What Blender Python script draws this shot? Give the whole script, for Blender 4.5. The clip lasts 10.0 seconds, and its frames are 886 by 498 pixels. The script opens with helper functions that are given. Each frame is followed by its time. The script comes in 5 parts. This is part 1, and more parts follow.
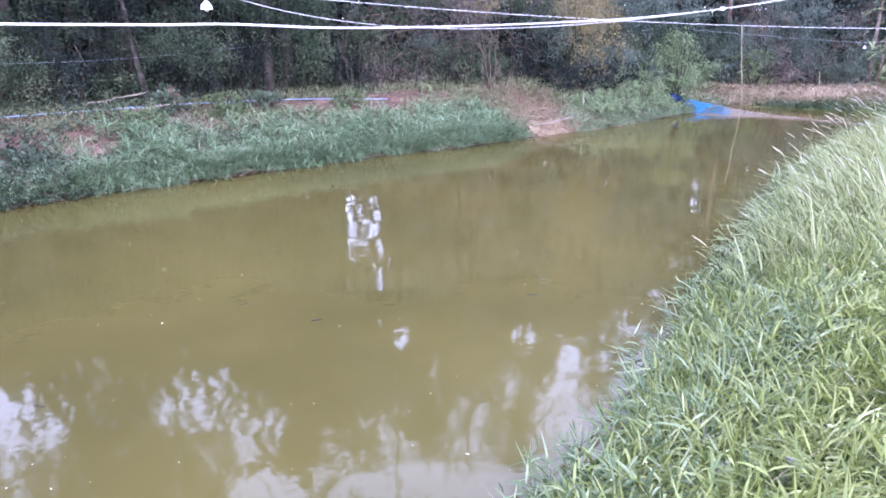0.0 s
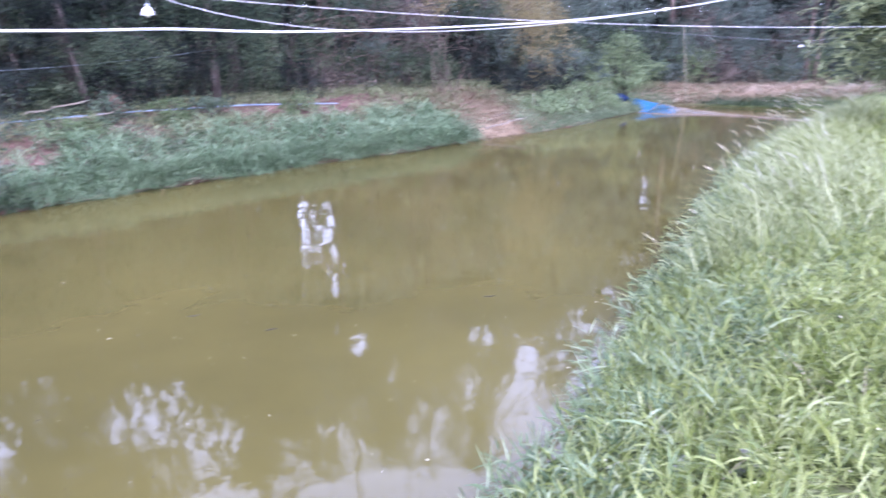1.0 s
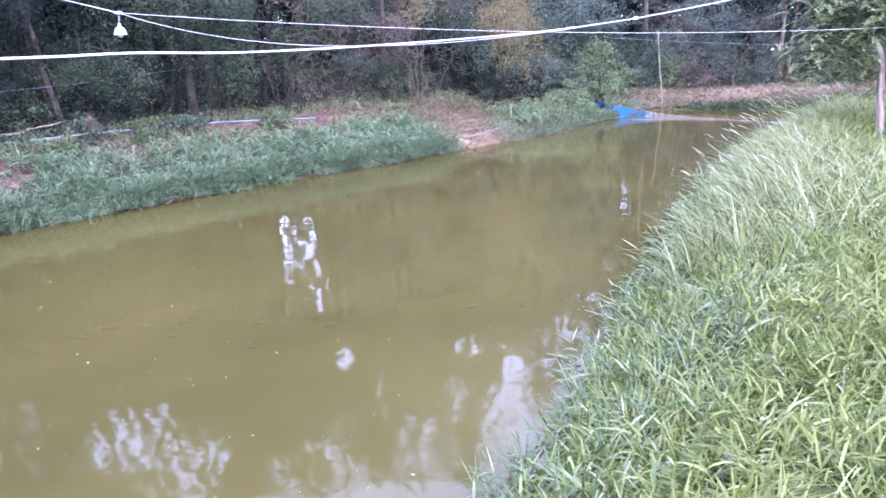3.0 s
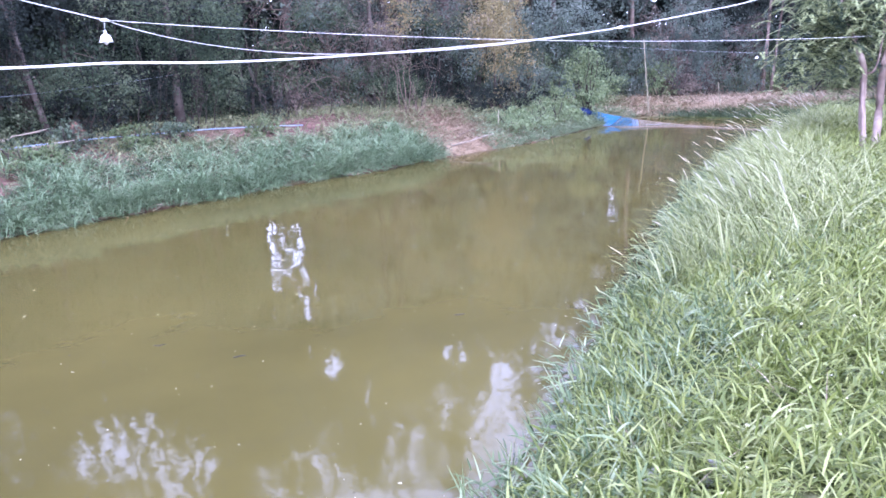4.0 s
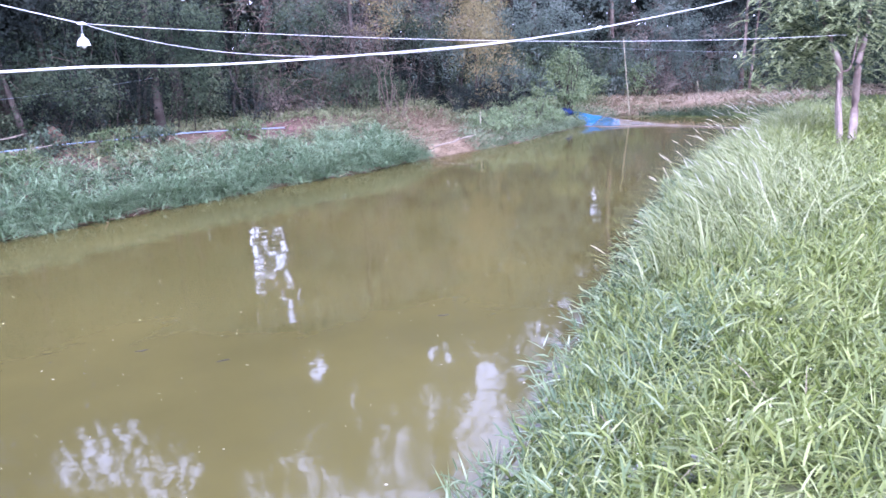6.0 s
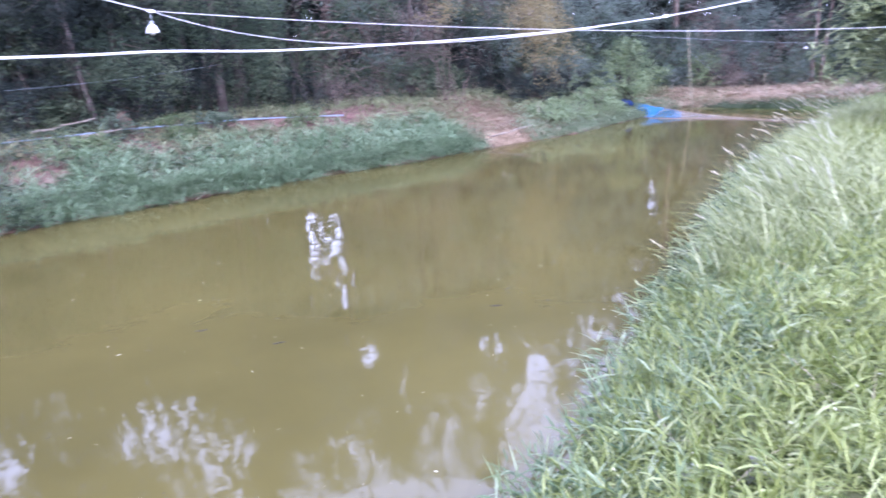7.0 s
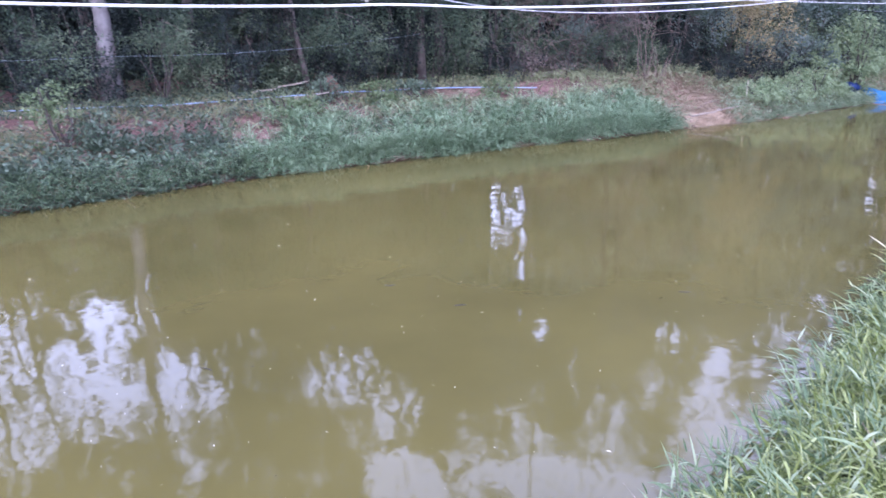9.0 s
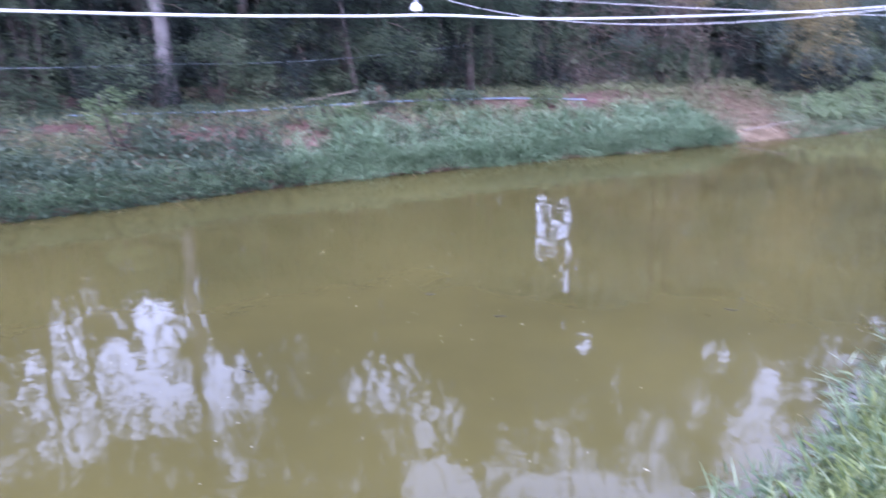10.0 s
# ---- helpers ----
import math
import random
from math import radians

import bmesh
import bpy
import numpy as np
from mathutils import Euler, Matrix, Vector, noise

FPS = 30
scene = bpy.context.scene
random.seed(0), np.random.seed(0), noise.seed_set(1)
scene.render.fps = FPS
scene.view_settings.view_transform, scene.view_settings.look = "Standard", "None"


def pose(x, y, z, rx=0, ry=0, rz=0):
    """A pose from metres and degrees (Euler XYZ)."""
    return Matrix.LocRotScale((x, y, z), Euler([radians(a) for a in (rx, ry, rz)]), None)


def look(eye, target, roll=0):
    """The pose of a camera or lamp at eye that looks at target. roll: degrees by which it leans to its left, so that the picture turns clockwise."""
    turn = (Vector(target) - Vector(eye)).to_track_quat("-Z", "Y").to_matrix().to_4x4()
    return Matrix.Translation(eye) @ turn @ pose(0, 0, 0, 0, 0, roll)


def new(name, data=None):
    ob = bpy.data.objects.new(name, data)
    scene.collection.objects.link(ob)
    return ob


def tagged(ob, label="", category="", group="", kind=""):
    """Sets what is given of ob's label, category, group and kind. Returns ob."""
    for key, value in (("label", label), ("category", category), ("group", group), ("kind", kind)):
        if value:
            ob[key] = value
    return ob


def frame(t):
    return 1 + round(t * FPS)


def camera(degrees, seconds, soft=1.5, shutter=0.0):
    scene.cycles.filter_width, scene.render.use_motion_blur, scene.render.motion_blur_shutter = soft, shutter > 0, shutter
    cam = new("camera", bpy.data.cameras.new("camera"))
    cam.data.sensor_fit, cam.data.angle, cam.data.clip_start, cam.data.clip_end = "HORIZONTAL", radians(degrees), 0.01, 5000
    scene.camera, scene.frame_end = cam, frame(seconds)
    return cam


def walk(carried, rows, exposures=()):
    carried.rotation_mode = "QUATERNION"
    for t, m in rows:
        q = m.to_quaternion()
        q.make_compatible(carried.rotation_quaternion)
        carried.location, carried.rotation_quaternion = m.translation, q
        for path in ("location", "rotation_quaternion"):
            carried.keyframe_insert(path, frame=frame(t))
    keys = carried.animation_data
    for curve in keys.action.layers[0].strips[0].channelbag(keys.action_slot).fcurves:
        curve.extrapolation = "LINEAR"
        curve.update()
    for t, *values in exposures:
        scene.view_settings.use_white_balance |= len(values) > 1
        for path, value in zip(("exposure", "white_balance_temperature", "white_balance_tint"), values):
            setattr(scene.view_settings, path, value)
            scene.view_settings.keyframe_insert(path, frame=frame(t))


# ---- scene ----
cam = camera(63.0, 10.0, soft=1.65, shutter=1.0)
ROWS = [
    (0.0, -0.040, -0.032, 2.182, 72.86, 0.52, 6.01),
    (0.1, -0.044, -0.030, 2.182, 72.72, 0.61, 5.98),
    (0.2, -0.048, -0.028, 2.181, 72.83, 0.70, 6.16),
    (0.3, -0.053, -0.027, 2.181, 73.08, 0.78, 6.03),
    (0.4, -0.057, -0.025, 2.180, 72.72, 0.87, 6.11),
    (0.5, -0.061, -0.023, 2.180, 72.79, 0.96, 5.61),
    (0.6, -0.056, -0.019, 2.180, 72.67, 1.00, 5.14),
    (0.7, -0.051, -0.015, 2.180, 72.86, 1.03, 4.82),
    (0.8, -0.047, -0.011, 2.180, 72.86, 1.06, 3.35),
    (0.9, -0.042, -0.007, 2.180, 72.95, 1.08, 3.16),
    (1.0, -0.037, -0.003, 2.180, 73.04, 1.08, 2.12),
    (1.1, -0.035, -0.001, 2.182, 73.19, 1.10, 1.79),
    (1.2, -0.033, 0.000, 2.184, 73.38, 1.20, 1.62),
    (1.3, -0.030, 0.002, 2.187, 73.69, 1.60, 1.08),
    (1.4, -0.028, 0.003, 2.189, 73.79, 1.83, 1.08),
    (1.5, -0.026, 0.005, 2.191, 74.03, 2.07, 0.96),
    (2.0, -0.025, 0.004, 2.195, 73.91, 2.32, 0.70),
    (2.5, -0.020, -0.007, 2.202, 73.92, 2.27, 1.08),
    (3.0, -0.011, 0.004, 2.191, 73.81, 2.40, 0.40),
    (4.5, 0.000, 0.000, 2.200, 74.49, 2.22, -0.61),
    (5.0, 0.001, 0.001, 2.197, 74.45, 2.32, -0.71),
    (6.3, 0.004, -0.009, 2.198, 74.25, 2.67, -2.11),
    (6.4, 0.004, -0.009, 2.198, 74.13, 2.70, -1.71),
    (6.5, 0.004, -0.010, 2.198, 73.89, 2.73, -1.36),
    (6.6, 0.001, -0.009, 2.197, 73.51, 2.66, -0.64),
    (6.7, -0.002, -0.008, 2.196, 73.45, 2.58, 0.02),
    (6.8, -0.006, -0.006, 2.195, 73.46, 2.51, 0.92),
    (7.0, -0.012, -0.004, 2.193, 73.74, 2.36, 2.49),
    (7.5, -0.029, -0.002, 2.172, 73.39, 2.61, 5.92),
    (7.6, -0.036, -0.007, 2.173, 73.11, 2.42, 6.34),
    (7.7, -0.043, -0.013, 2.173, 73.01, 2.23, 7.04),
    (7.8, -0.049, -0.018, 2.174, 73.00, 2.04, 8.25),
    (7.9, -0.056, -0.024, 2.174, 72.51, 1.85, 9.82),
    (8.0, -0.063, -0.029, 2.175, 71.83, 1.66, 12.08),
    (8.1, -0.064, -0.024, 2.171, 71.84, 1.67, 12.37),
    (8.2, -0.066, -0.020, 2.168, 71.73, 1.68, 13.00),
    (8.3, -0.067, -0.015, 2.164, 71.78, 1.68, 13.84),
    (8.4, -0.069, -0.011, 2.161, 71.83, 1.69, 14.70),
    (8.5, -0.070, -0.006, 2.157, 71.92, 1.70, 15.38),
    (9.0, -0.076, -0.016, 2.158, 72.29, 1.55, 17.40),
    (9.5, -0.065, -0.016, 2.168, 72.72, 1.52, 18.68),
    (9.6, -0.062, -0.014, 2.166, 72.72, 1.46, 19.00),
    (9.7, -0.058, -0.012, 2.164, 72.74, 1.40, 19.24),
    (9.8, -0.055, -0.009, 2.161, 72.69, 1.33, 19.84),
    (9.9, -0.051, -0.007, 2.159, 72.81, 1.27, 20.38),
    (10.0, -0.048, -0.005, 2.157, 73.16, 1.21, 21.26),
]
# slow drift of the exposure as the view turns off the bright bank
walk(cam, [(t, pose(x, y, z, rx, ry, rz)) for t, x, y, z, rx, ry, rz in ROWS],
     [(0.0, -0.12, 5220, 27), (1.5, -0.04, 5170, 28), (6.5, -0.02, 5100, 28), (8.0, -0.21, 5200, 27), (10.0, -0.36, 4990, 27)])

# ---- light: overcast late afternoon ----
world = bpy.data.worlds.new("overcast_sky")
scene.world = world
world.use_nodes = True
wn, wl = world.node_tree.nodes, world.node_tree.links
wn.clear()
sky = wn.new("ShaderNodeTexSky")
sky.sky_type, sky.sun_disc = "NISHITA", False
sky.sun_elevation, sky.sun_rotation = radians(35), radians(165)
sky.air_density, sky.dust_density = 1.0, 4.0
veil = wn.new("ShaderNodeMix")
veil.data_type = "RGBA"
veil.inputs[0].default_value = 0.75
veil.inputs[7].default_value = (9.0, 9.0, 11.0, 1)
bg = wn.new("ShaderNodeBackground")
bg.inputs[1].default_value = 0.64
wout = wn.new("ShaderNodeOutputWorld")
wl.new(sky.outputs[0], veil.inputs[6])
wl.new(veil.outputs[2], bg.inputs[0])
wl.new(bg.outputs[0], wout.inputs[0])

sun = new("sun", bpy.data.lights.new("sun", "SUN"))
sun.data.energy, sun.data.angle, sun.data.color = 1.9, radians(30), (1.0, 0.97, 0.92)
sun.matrix_world = look((4, -15, 11), (0, 0, 0))

# ---- materials ----


def material(name, colours, scale=6.0, rough=0.7, bump=0.3, bump_scale=40.0, island=0.0, through_light=0.0, spec=0.3, metal=0.0, coords="Object", patchy=False):
    """Colours mixed by noise at two scales; island: share of the mix taken from each loose piece; patchy: strong patches."""
    m = bpy.data.materials.new(name)
    m.use_nodes = True
    n, l = m.node_tree.nodes, m.node_tree.links
    b = n["Principled BSDF"]
    tc = n.new("ShaderNodeTexCoord")
    big = n.new("ShaderNodeTexNoise")
    big.inputs["Scale"].default_value, big.inputs["Detail"].default_value = scale, 5
    l.new(tc.outputs[coords], big.inputs["Vector"])
    fac = big.outputs["Fac"]
    if patchy:
        wide = n.new("ShaderNodeMapRange")
        wide.inputs["From Min"].default_value, wide.inputs["From Max"].default_value = 0.36, 0.64
        l.new(fac, wide.inputs["Value"])
        fac = wide.outputs[0]
    if island:
        geo = n.new("ShaderNodeNewGeometry")
        mix = n.new("ShaderNodeMix")
        mix.inputs[0].default_value = island
        l.new(fac, mix.inputs[2])
        l.new(geo.outputs["Random Per Island"], mix.inputs[3])
        fac = mix.outputs[0]
    ramp = n.new("ShaderNodeValToRGB")
    el = ramp.color_ramp.elements
    lo, hi = (0.1, 0.9) if island else (0.3, 0.7)
    for i, c in enumerate(colours):
        p = lo + (hi - lo) * i / max(1, len(colours) - 1)
        if i < 2:
            el[i].position = p
            e = el[i]
        else:
            e = el.new(p)
        e.color = (*c, 1)
    l.new(fac, ramp.inputs[0])
    l.new(ramp.outputs[0], b.inputs["Base Color"])
    b.inputs["Roughness"].default_value = rough
    b.inputs["Specular IOR Level"].default_value = spec
    b.inputs["Metallic"].default_value = metal
    if bump:
        fine = n.new("ShaderNodeTexNoise")
        fine.inputs["Scale"].default_value, fine.inputs["Detail"].default_value = bump_scale, 4
        l.new(tc.outputs[coords], fine.inputs["Vector"])
        bm_ = n.new("ShaderNodeBump")
        bm_.inputs["Strength"].default_value, bm_.inputs["Distance"].default_value = bump, 0.02
        l.new(fine.outputs["Fac"], bm_.inputs["Height"])
        l.new(bm_.outputs[0], b.inputs["Normal"])
    if through_light:
        tr = n.new("ShaderNodeBsdfTranslucent")
        l.new(ramp.outputs[0], tr.inputs[0])
        mx = n.new("ShaderNodeMixShader")
        mx.inputs[0].default_value = through_light
        l.new(b.outputs[0], mx.inputs[1])
        l.new(tr.outputs[0], mx.inputs[2])
        l.new(mx.outputs[0], n["Material Output"].inputs[0])
    return m


# dark leaves, toned down and tinted purplish to hold the wood's shadows
LEAF_DARK_SHADE = material("leaf_dark_shade", [(0.0161, 0.0223, 0.0199), (0.0333, 0.0432, 0.0373), (0.0749, 0.0873, 0.0725)], 0.8, 0.6, 0, island=0.2, through_light=0.42, spec=0.1, patchy=True)
LEAF_MID = material("leaf_mid", [(0.0432, 0.0633, 0.0414), (0.096, 0.1253, 0.0759), (0.1896, 0.2139, 0.1288)], 0.8, 0.6, 0, island=0.2, through_light=0.42, spec=0.1, patchy=True)
# grey-green, lightened to carry the haze over the middle and end woods
LEAF_GREY_HAZE = material("leaf_grey_green_haze", [(0.0922, 0.124, 0.1058), (0.16, 0.1984, 0.1663), (0.2624, 0.2976, 0.252)], 0.8, 0.6, 0, island=0.2, through_light=0.42, spec=0.1, patchy=True)
LEAF_LIGHT = material("leaf_light", [(0.161, 0.201, 0.092), (0.276, 0.316, 0.155), (0.425, 0.46, 0.259)], 0.9, 0.5, 0, island=0.6, through_light=0.35)
LEAF_YELLOW = material("leaf_yellow", [(0.144, 0.1242, 0.0605), (0.276, 0.23, 0.11), (0.42, 0.3507, 0.1925)], 1.8, 0.6, 0, island=0.35, through_light=0.3)
LEAF_DRY = material("leaf_dry", [(0.085, 0.07, 0.06), (0.165, 0.135, 0.112), (0.27, 0.225, 0.185)], 1.1, 0.75, 0, island=0.15, through_light=0.3, patchy=True)
TWIG_DRY = material("dry_twig", [(0.12, 0.085, 0.07), (0.22, 0.165, 0.135)], 3, 0.8, 0.2, island=0.5)
GRASS_NEAR = material("grass_near", [(0.052, 0.075, 0.014), (0.12, 0.156, 0.032), (0.208, 0.246, 0.06), (0.315, 0.348, 0.11), (0.46, 0.485, 0.25)], 2.2, 0.38, 0, island=0.6, through_light=0.28, spec=0.45)
GRASS_TALL = material("grass_tall", [(0.114, 0.143, 0.047), (0.21, 0.242, 0.088), (0.33, 0.356, 0.155), (0.5, 0.51, 0.29)], 1.3, 0.45, 0, island=0.75, through_light=0.3, spec=0.35)
GRASS_BLUE = material("grass_blue_green", [(0.052, 0.085, 0.034), (0.118, 0.168, 0.07), (0.21, 0.262, 0.123), (0.355, 0.395, 0.235)], 1.2, 0.5, 0, island=0.75, through_light=0.25, spec=0.3)
GRASS_CREEP = material("grass_creeping", [(0.115, 0.16, 0.085), (0.22, 0.275, 0.155), (0.36, 0.41, 0.26)], 1.2, 0.5, 0, island=0.7, through_light=0.25)
GRASS_FAR = material("grass_far", [(0.0795, 0.1272, 0.0637), (0.1643, 0.2353, 0.1275), (0.265, 0.3445, 0.2015), (0.3816, 0.4558, 0.2827)], 1.3, 0.5, 0, island=0.5, through_light=0.25, spec=0.2)
# far grass darkened for shade inside the belt; also the dark end-bank grass
GRASS_DARK_SHADE = material("grass_dark_shade", [(0.04, 0.06, 0.03), (0.075, 0.105, 0.055), (0.13, 0.16, 0.09)], 1.3, 0.6, 0, island=0.5, through_light=0.2, spec=0.2)
BARK_GREY = material("bark_grey", [(0.075, 0.0645, 0.06), (0.1425, 0.1275, 0.1222), (0.2325, 0.2137, 0.2063)], 3.0, 0.9, 1.0, 14, spec=0.1)
LEAF_MOUND = material("leaf_mound", [(0.10, 0.14, 0.07), (0.19, 0.245, 0.12), (0.31, 0.365, 0.2)], 1.4, 0.5, 0, island=0.5, through_light=0.3, spec=0.2)
# broad-leaved herbs; the left bank's shade is mixed into their colour
LEAF_BROAD_SHADED = material("leaf_broad_shaded", [(0.034, 0.053, 0.032), (0.072, 0.102, 0.061), (0.148, 0.183, 0.12)], 1.2, 0.45, 0, island=0.6, through_light=0.25, spec=0.3)
LEAF_FEATHER = material("leaf_feather", [(0.1647, 0.2006, 0.095), (0.3416, 0.3894, 0.19), (0.5734, 0.6018, 0.32)], 1.6, 0.5, 0, island=0.5, through_light=0.35, spec=0.2)
NET_GREY = material("net_grey", [(0.3, 0.27, 0.275), (0.42, 0.385, 0.39)], 6.0, 0.8, 0)
LEAF_DEAD = material("dead_leaf", [(0.28, 0.27, 0.26), (0.46, 0.45, 0.43), (0.6, 0.58, 0.56)], 18.0, 0.75, 0.3, 60, through_light=0.1)
PETAL = material("petal", [(0.55, 0.52, 0.3), (0.78, 0.76, 0.62)], 9.0, 0.7, 0, island=0.7, through_light=0.2)
WEED = material("weed", [(0.11, 0.135, 0.07), (0.195, 0.217, 0.112), (0.33, 0.328, 0.18)], 1.0, 0.6, 0, island=0.6, through_light=0.25)
STRAW = material("straw", [(0.28, 0.21, 0.15), (0.45, 0.35, 0.25), (0.64, 0.53, 0.4)], 2.0, 0.7, 0, island=0.7, through_light=0.2)
SEED_HEAD = material("seed_head", [(0.5, 0.47, 0.36), (0.68, 0.65, 0.54)], 5.0, 0.7, 0, island=0.5, through_light=0.3)
BARK = material("bark", [(0.0396, 0.0311, 0.0274), (0.0756, 0.0614, 0.0532), (0.1152, 0.0999, 0.0912)], 4.0, 0.9, 0.8, 25)
BARK_PALE = material("bark_pale", [(0.115, 0.082, 0.07), (0.23, 0.177, 0.152), (0.35, 0.285, 0.25)], 3.0, 0.9, 1.0, 14, spec=0.1)
BARK_RED = material("bark_red_brown", [(0.07, 0.042, 0.032), (0.13, 0.08, 0.06), (0.2, 0.13, 0.1)], 5.0, 0.9, 1.0, 16, spec=0.1)
LEAF_WEED = material("leaf_weed", [(0.06, 0.09, 0.04), (0.125, 0.165, 0.075), (0.22, 0.255, 0.13)], 1.4, 0.5, 0, island=0.5, through_light=0.3, spec=0.2)
STRAW_DULL = material("straw_dull", [(0.12, 0.1, 0.05), (0.27, 0.2, 0.13), (0.46, 0.36, 0.25)], 1.2, 0.75, 0, island=0.6, through_light=0.2)
SOIL = material("soil", [(0.07, 0.043, 0.033), (0.13, 0.08, 0.06), (0.2, 0.13, 0.1)], 1.3, 0.95, 1.0, 18)
CABLE_WHITE = material("cable_white", [(0.72, 0.7, 0.72), (0.82, 0.8, 0.82)], 6.0, 0.45, 0.1, 60, spec=0.5)
CABLE_GREY = material("cable_grey", [(0.35, 0.37, 0.42), (0.5, 0.52, 0.57)], 6.0, 0.5, 0.1, 60)
CABLE_DARK = material("wire_dark", [(0.14, 0.17, 0.2), (0.24, 0.27, 0.3)], 6.0, 0.5, 0.1, 60)
PLASTIC_WHITE = material("white_plastic", [(0.78, 0.78, 0.78), (0.85, 0.85, 0.84)], 8.0, 0.35, 0.05, 30, spec=0.5)
PIPE_BLUE = material("pipe_blue", [(0.2, 0.28, 0.42), (0.34, 0.43, 0.56)], 3.0, 0.4, 0.1, 30, spec=0.5)
NET_BLUE = material("net_blue", [(0.024, 0.1232, 0.276), (0.054, 0.203, 0.3795)], 3.0, 0.6, 0.2, 60, through_light=0.3)
ROPE = material("rope", [(0.3, 0.22, 0.18), (0.42, 0.33, 0.28)], 6.0, 0.85, 0.3, 60)
WOOD_GREY = material("weathered_wood", [(0.26, 0.21, 0.17), (0.42, 0.36, 0.3)], 5.0, 0.85, 0.4, 40)
BAMBOO = material("bamboo", [(0.32, 0.29, 0.2), (0.48, 0.44, 0.32)], 4.0, 0.6, 0.2, 40)
TWIG_WET = material("wet_twig", [(0.03, 0.025, 0.017), (0.06, 0.05, 0.034)], 9.0, 0.4, 0.2, 60)
FLOATING = material("floating_bits", [(0.42, 0.38, 0.22), (0.7, 0.66, 0.5)], 9.0, 0.7, 0, island=0.8)


def ground_material():
    """Soil, dry litter and short grass, mixed by noise in the plan."""
    m = bpy.data.materials.new("ground_mix")
    m.use_nodes = True
    n, l = m.node_tree.nodes, m.node_tree.links
    b = n["Principled BSDF"]
    tc = n.new("ShaderNodeTexCoord")

    def noise_at(scale, detail=6):
        t = n.new("ShaderNodeTexNoise")
        t.inputs["Scale"].default_value, t.inputs["Detail"].default_value = scale, detail
        l.new(tc.outputs["Object"], t.inputs["Vector"])
        return t.outputs["Fac"]

    def ramp_of(fac, stops):
        r = n.new("ShaderNodeValToRGB")
        e = r.color_ramp.elements
        for i, (p, c) in enumerate(stops):
            k = e[i] if i < 2 else e.new(p)
            k.position, k.color = p, (*c, 1)
        l.new(fac, r.inputs[0])
        return r.outputs[0]

    soil = ramp_of(noise_at(5.0), [(0.3, (0.075, 0.04, 0.033)), (0.5, (0.14, 0.08, 0.065)), (0.7, (0.24, 0.15, 0.122))])
    green = ramp_of(noise_at(9.0), [(0.3, (0.05, 0.075, 0.03)), (0.55, (0.10, 0.13, 0.05)), (0.75, (0.13, 0.12, 0.07))])
    where = ramp_of(noise_at(0.45, 3), [(0.55, (0, 0, 0)), (0.75, (1, 1, 1))])
    mix = n.new("ShaderNodeMix")
    mix.data_type = "RGBA"
    l.new(where, mix.inputs[0])
    l.new(soil, mix.inputs[6])
    l.new(green, mix.inputs[7])
    # the bank past the pond's end is pale, dry ground
    pale = ramp_of(noise_at(3.0), [(0.3, (0.2, 0.145, 0.09)), (0.5, (0.32, 0.235, 0.155)), (0.7, (0.47, 0.36, 0.25))])
    apart = n.new("ShaderNodeSeparateXYZ")
    l.new(tc.outputs["Object"], apart.inputs[0])
    reach = n.new("ShaderNodeMapRange")
    reach.inputs["From Min"].default_value, reach.inputs["From Max"].default_value = 20.4, 21.4
    l.new(apart.outputs["Y"], reach.inputs["Value"])
    dry = n.new("ShaderNodeMix")
    dry.data_type = "RGBA"
    l.new(reach.outputs[0], dry.inputs[0])
    l.new(mix.outputs[2], dry.inputs[6])
    l.new(pale, dry.inputs[7])
    # sand washed out at the gap in the grass belt
    off = n.new("ShaderNodeVectorMath")
    off.operation = "DISTANCE"
    off.inputs[1].default_value = (0.5, 15.45, 0.2)
    l.new(tc.outputs["Object"], off.inputs[0])
    wash = n.new("ShaderNodeMapRange")
    wash.inputs["From Min"].default_value, wash.inputs["From Max"].default_value = 2.3, 0.9
    wash.inputs["To Max"].default_value = 0.95
    l.new(off.outputs["Value"], wash.inputs["Value"])
    sand = n.new("ShaderNodeMix")
    sand.data_type = "RGBA"
    l.new(wash.outputs[0], sand.inputs[0])
    l.new(dry.outputs[2], sand.inputs[6])
    l.new(pale, sand.inputs[7])
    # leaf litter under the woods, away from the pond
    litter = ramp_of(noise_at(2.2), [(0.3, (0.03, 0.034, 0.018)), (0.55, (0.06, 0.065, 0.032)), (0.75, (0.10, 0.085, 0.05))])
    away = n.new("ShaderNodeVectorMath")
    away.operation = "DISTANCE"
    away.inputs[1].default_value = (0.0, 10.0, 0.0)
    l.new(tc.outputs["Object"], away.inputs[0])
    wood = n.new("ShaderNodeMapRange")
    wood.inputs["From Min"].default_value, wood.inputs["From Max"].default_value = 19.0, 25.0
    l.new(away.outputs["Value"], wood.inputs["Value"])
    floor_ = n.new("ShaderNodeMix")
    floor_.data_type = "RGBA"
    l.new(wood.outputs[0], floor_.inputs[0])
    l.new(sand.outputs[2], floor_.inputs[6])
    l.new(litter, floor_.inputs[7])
    # green thatch under the near bank's grass
    lay = n.new("ShaderNodeVectorMath")
    lay.operation = "DOT_PRODUCT"
    lay.inputs[1].default_value = (1.0, -0.44, 0.0)
    l.new(tc.outputs["Object"], lay.inputs[0])
    here = n.new("ShaderNodeMapRange")
    here.inputs["From Min"].default_value, here.inputs["From Max"].default_value = -4.8, -3.9
    l.new(lay.outputs["Value"], here.inputs["Value"])
